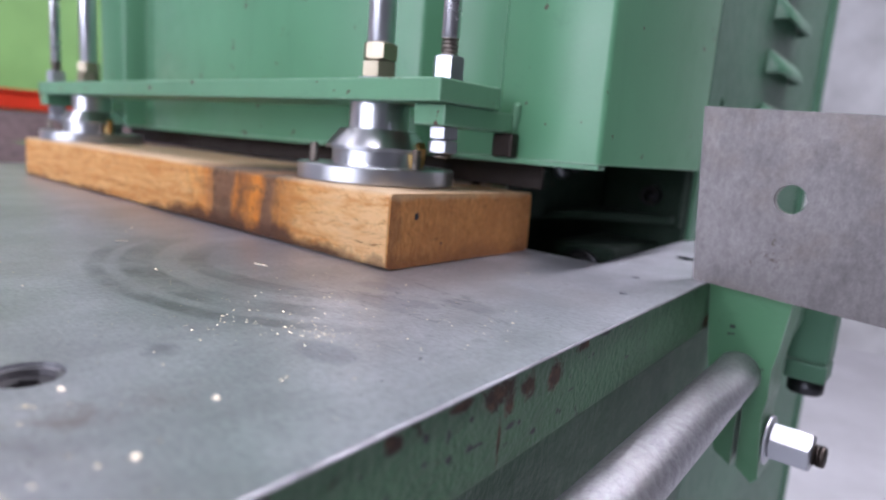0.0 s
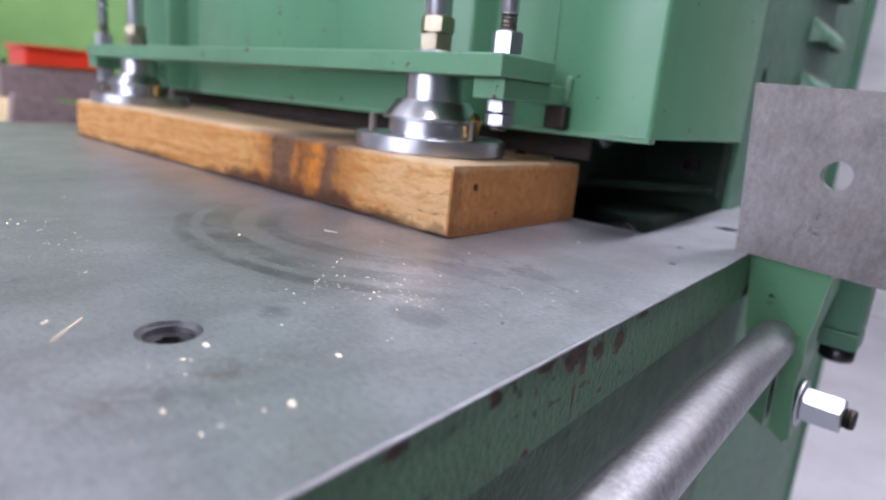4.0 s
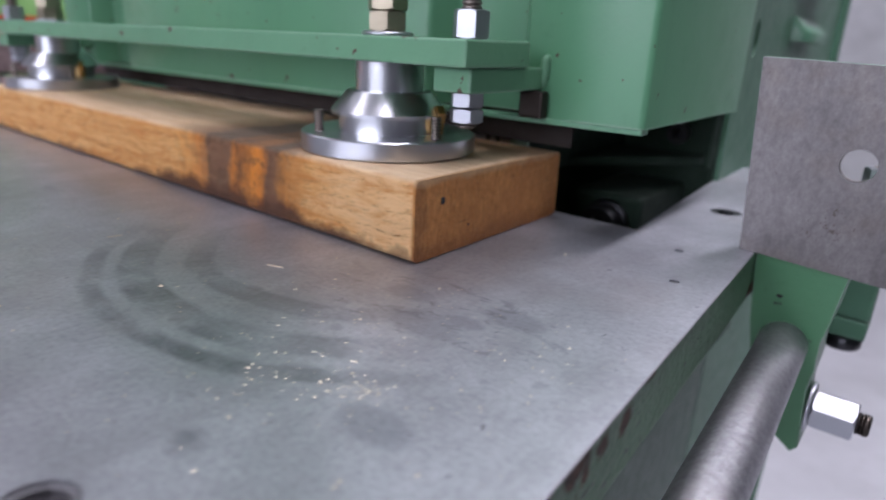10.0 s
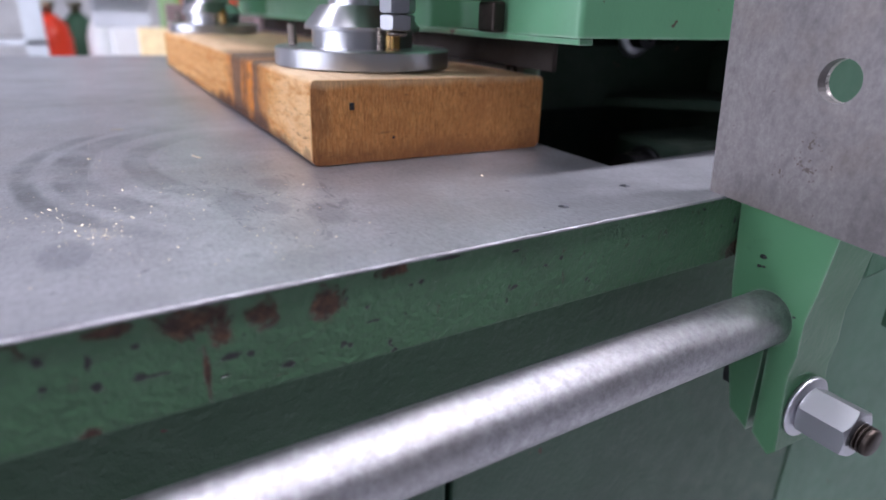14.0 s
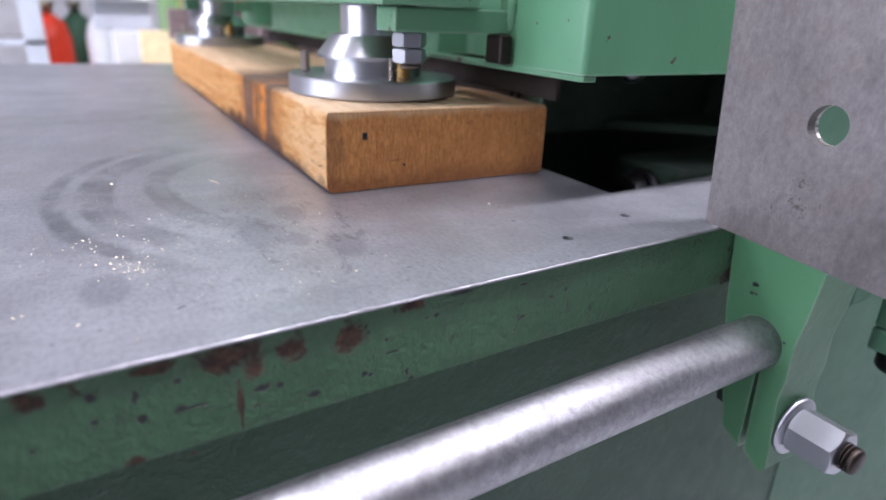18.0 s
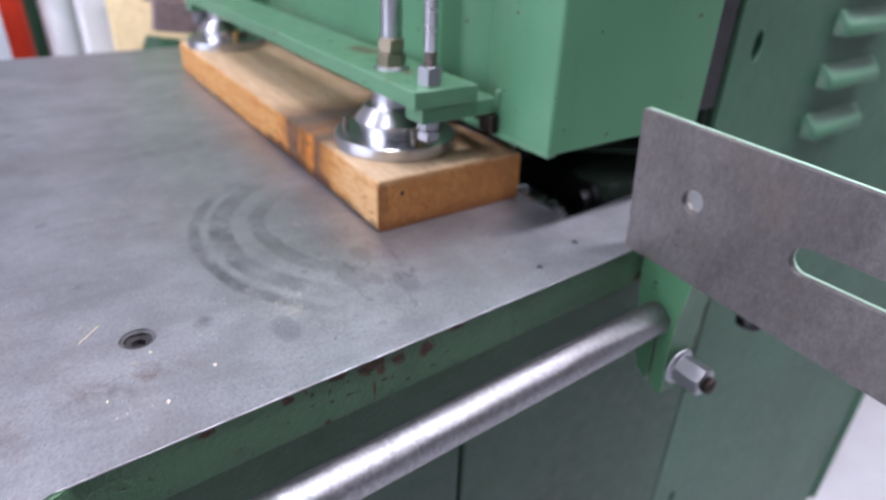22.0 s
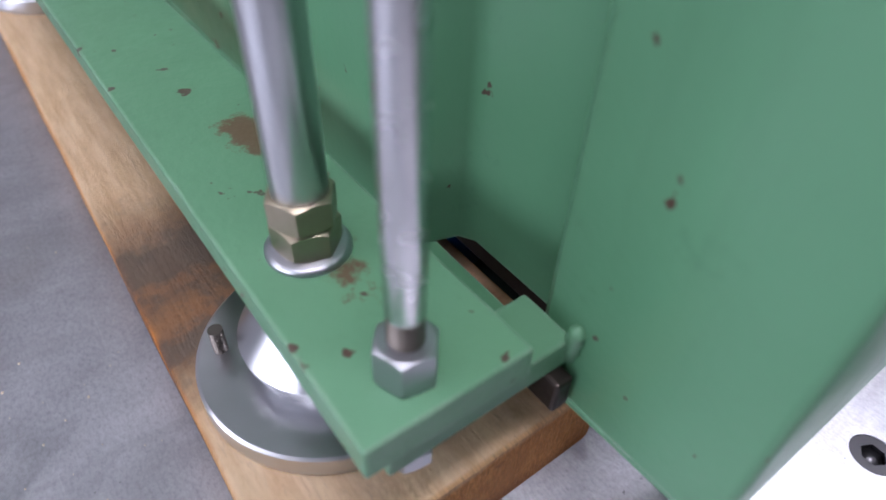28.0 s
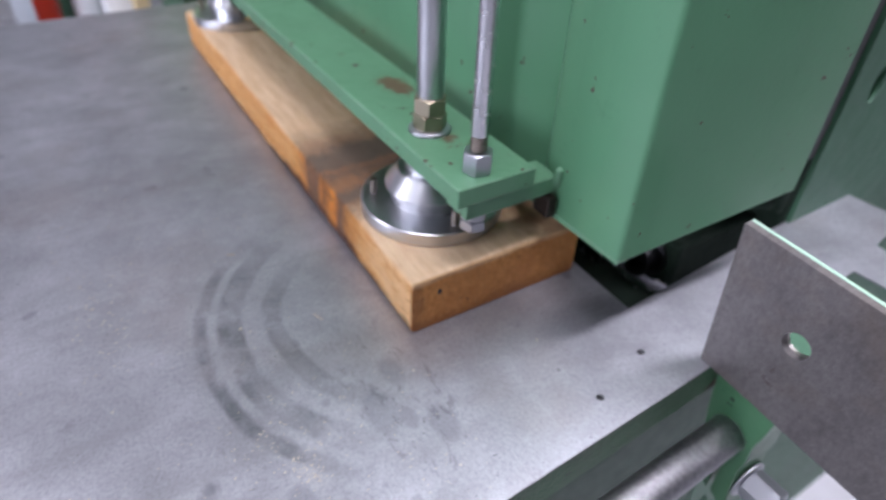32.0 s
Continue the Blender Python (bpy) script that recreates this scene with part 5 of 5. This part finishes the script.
part("stud", moved(joined(thread_bm(0.0098, 0.037, 0.043, 0.0026), lathe_bm([(0.0095, 0.042), (0.0095, 0.0455), (0.008, 0.047)], 20)), bm_at), OILY, split)
part("bolt_head", moved(hex_bm(0.024, 0, 0.014, 0.09), pose(-0.2125, 0.566, 0.711, 0, -90, 0)), DARK, split)

# ---- the workshop to the left ----
trestle = thing("wooden_trestle", (-2.8, 0.8, FLOOR), "pale wooden trestle with a sloping top rail", "trestle")
part("top_rail", moved(prism_bm([(0.0, 0.0), (0.16, 0.0), (0.75, -0.17), (0.75, -0.30), (0.22, -0.22), (0.12, -0.20), (0.06, -0.34), (0.0, -0.34)], 0, 0.05, 0.004), pose(-2.80, 0.365, 0.865, 90, 0, 90)), CRATE, trestle)
for y in (0.372, 1.02):
    part("leg", box_bm(-2.87, -2.81, y, y + 0.06, FLOOR, 0.56, 0.003), CRATE, trestle)
part("crossbar", box_bm(-2.895, -2.872, 0.36, 1.10, 0.18, 0.26, 0.003), CRATE, trestle)
part("sticker", box_bm(-2.749, -2.747, 0.66, 0.73, 0.635, 0.70), YELLOW, trestle, "small yellow sticker")

stack = thing("board_stack", (-2.0, 0.75, 0.72), "dark weathered boards resting on a post", "boards")
part("board", box_bm(-2.24, -2.20, 0.412, 1.20, 0.865, 0.956, 0.003), MAUVE, stack)
part("board", moved(box_bm(-0.02, 0.02, 0.0, 0.72, -0.05, 0.05, 0.003), pose(-2.16, 0.42, 0.83, -8, 0, 0)), MAUVE, stack)
part("post", box_bm(-1.84, -1.80, 0.60, 0.65, FLOOR, 0.96, 0.003), MAUVE, stack)
part("rest", box_bm(-2.30, -1.845, 0.86, 0.91, 0.70, 0.76, 0.003), MAUVE, stack)
part("prop", box_bm(-2.28, -2.24, 0.85, 0.92, FLOOR, 0.864, 0.003), MAUVE, stack)

box = thing("red_crate", (-2.22, 0.6, 0.956), "bright red plastic parts crate on the boards", "crate")
part("tub", box_bm(-2.36, -2.19, 0.475, 0.715, 0.957, 1.006, 0.006), RED, box)
part("lip", sheet_bm(rect(-2.368, -2.182, 0.467, 0.723), [rect(-2.35, -2.20, 0.485, 0.705)], 0.008, pose(0, 0, 1.0062)), RED, box)

lime = thing("green_machine", (-3.5, 1.4, FLOOR), "light green enamelled machine in the next bay", "machine")
part("housing", box_bm(-3.9, -3.15, 0.56, 2.25, 0.80, 1.95, 0.02), LIME, lime)
part("plinth", box_bm(-3.85, -3.20, 0.62, 2.20, FLOOR, 0.795, 0.01), GREEN_DARK, lime)
part("edge_strip", box_bm(-3.149, -3.135, 1.27, 1.33, 0.85, 1.9, 0.003), YELLOW, lime)
for i in range(5):
    part("hazard_stripe", moved(prism_bm([(0, 0), (0.022, 0), (0.045, 0.075), (0.023, 0.075)], 0, 0.003), pose(-3.149, 0.57 + 0.045 * i, 0.90, 90, 0, 90)), BLACK if i % 2 else YELLOW, lime)

column = thing("white_column", (-2.9, 0.36, FLOOR), "white painted steel column with a wide cap", "column")
part("shaft", box_bm(-3.06, -2.90, 0.275, 0.40, FLOOR, 0.86, 0.01), WHITE, column)
part("cap", box_bm(-3.12, -2.86, 0.10, 0.45, 0.97, 1.045, 0.008), WHITE, column)
part("neck", box_bm(-3.04, -2.92, 0.22, 0.43, 0.861, 0.969, 0.005), GREYBLUE, column)

carton = thing("carton", (-2.98, 0.26, 1.046), "red and white cardboard carton on the column cap", "carton")
part("box", box_bm(-3.06, -2.90, 0.13, 0.42, 1.0455, 1.22, 0.003), WHITE, carton)
for y in (0.15, 0.335):
    part("red_panel", box_bm(-2.8995, -2.897, y, y + 0.07, 1.05, 1.21), RED, carton)

rack = thing("steel_rack", (-4.4, -0.4, FLOOR), "grey blue steel rack with bins and rolls", "rack")
for y in (-1.55, -0.10):
    for x in (-4.62, -4.20):
        part("upright", box_bm(x, x + 0.05, y, y + 0.10, FLOOR, 1.9, 0.004), GREYBLUE, rack)
for z in (0.30, 0.72, 1.12, 1.55):
    part("shelf", box_bm(-4.62, -4.15, -1.55, 0.0, z, z + 0.03, 0.003), GREYBLUE, rack)


def bin_thing(x, y, z, w, d, h, mat, label):
    ob = thing("storage_bin", (x, y, z), label, "bin", "bins on the rack")
    part("tub", prism_bm([(x, y), (x + d, y + 0.01), (x + d, y + w - 0.01), (x, y + w)], z, z + h, 0.006), mat, ob)
    part("lip", box_bm(x + d, x + d + 0.012, y + 0.005, y + w - 0.005, z + h - 0.03, z + h, 0.002), mat, ob)


for y, z, w, h, mat, label in ((-1.42, 0.7505, 0.34, 0.16, WHITE, "white plastic storage bin on the steel rack"), (-1.0, 0.7505, 0.30, 0.2, RED, "red plastic storage bin on the steel rack"),
                               (-0.62, 0.7505, 0.34, 0.14, YELLOW, "yellow plastic storage bin on the steel rack"), (-1.4, 1.1505, 0.5, 0.2, RED, "red plastic storage bin on the steel rack"),
                               (-0.8, 1.1505, 0.5, 0.2, WHITE, "white plastic storage bin on the steel rack"), (-1.35, 0.3305, 0.5, 0.2, BLUE, "blue plastic storage bin on the steel rack"), (-0.75, 0.3305, 0.45, 0.2, RED, "red plastic storage bin on the steel rack")):
    bin_thing(-4.6, y, z, w, 0.40, h, mat, label)
for y, mat, label in ((0.02, RED, "red gas bottle standing on the floor"), (0.30, WHITE, "white gas bottle standing on the floor"), (0.16, GREEN_DARK, "green gas bottle standing on the floor")):
    x = -4.35 if mat is not GREEN_DARK else -4.75
    ob = thing("gas_bottle", (x, y, FLOOR), label, "gas bottle", "gas bottles")
    part("cylinder", moved(lathe_bm([(0.09, 0), (0.105, 0.01), (0.105, 1.45), (0.085, 1.53), (0.035, 1.58)], 32), pose(x, y, FLOOR)), mat, ob)
    part("valve", moved(lathe_bm([(0.03, 1.58), (0.03, 1.62), (0.045, 1.625), (0.045, 1.65)], 16), pose(x, y, FLOOR)), BRASS, ob)

# from units of the plan to metres
for ob in scene.objects:
    if ob.parent is None and ob.type in {"MESH", "EMPTY"}:
        ob.matrix_basis = Matrix.Scale(S, 4) @ ob.matrix_basis
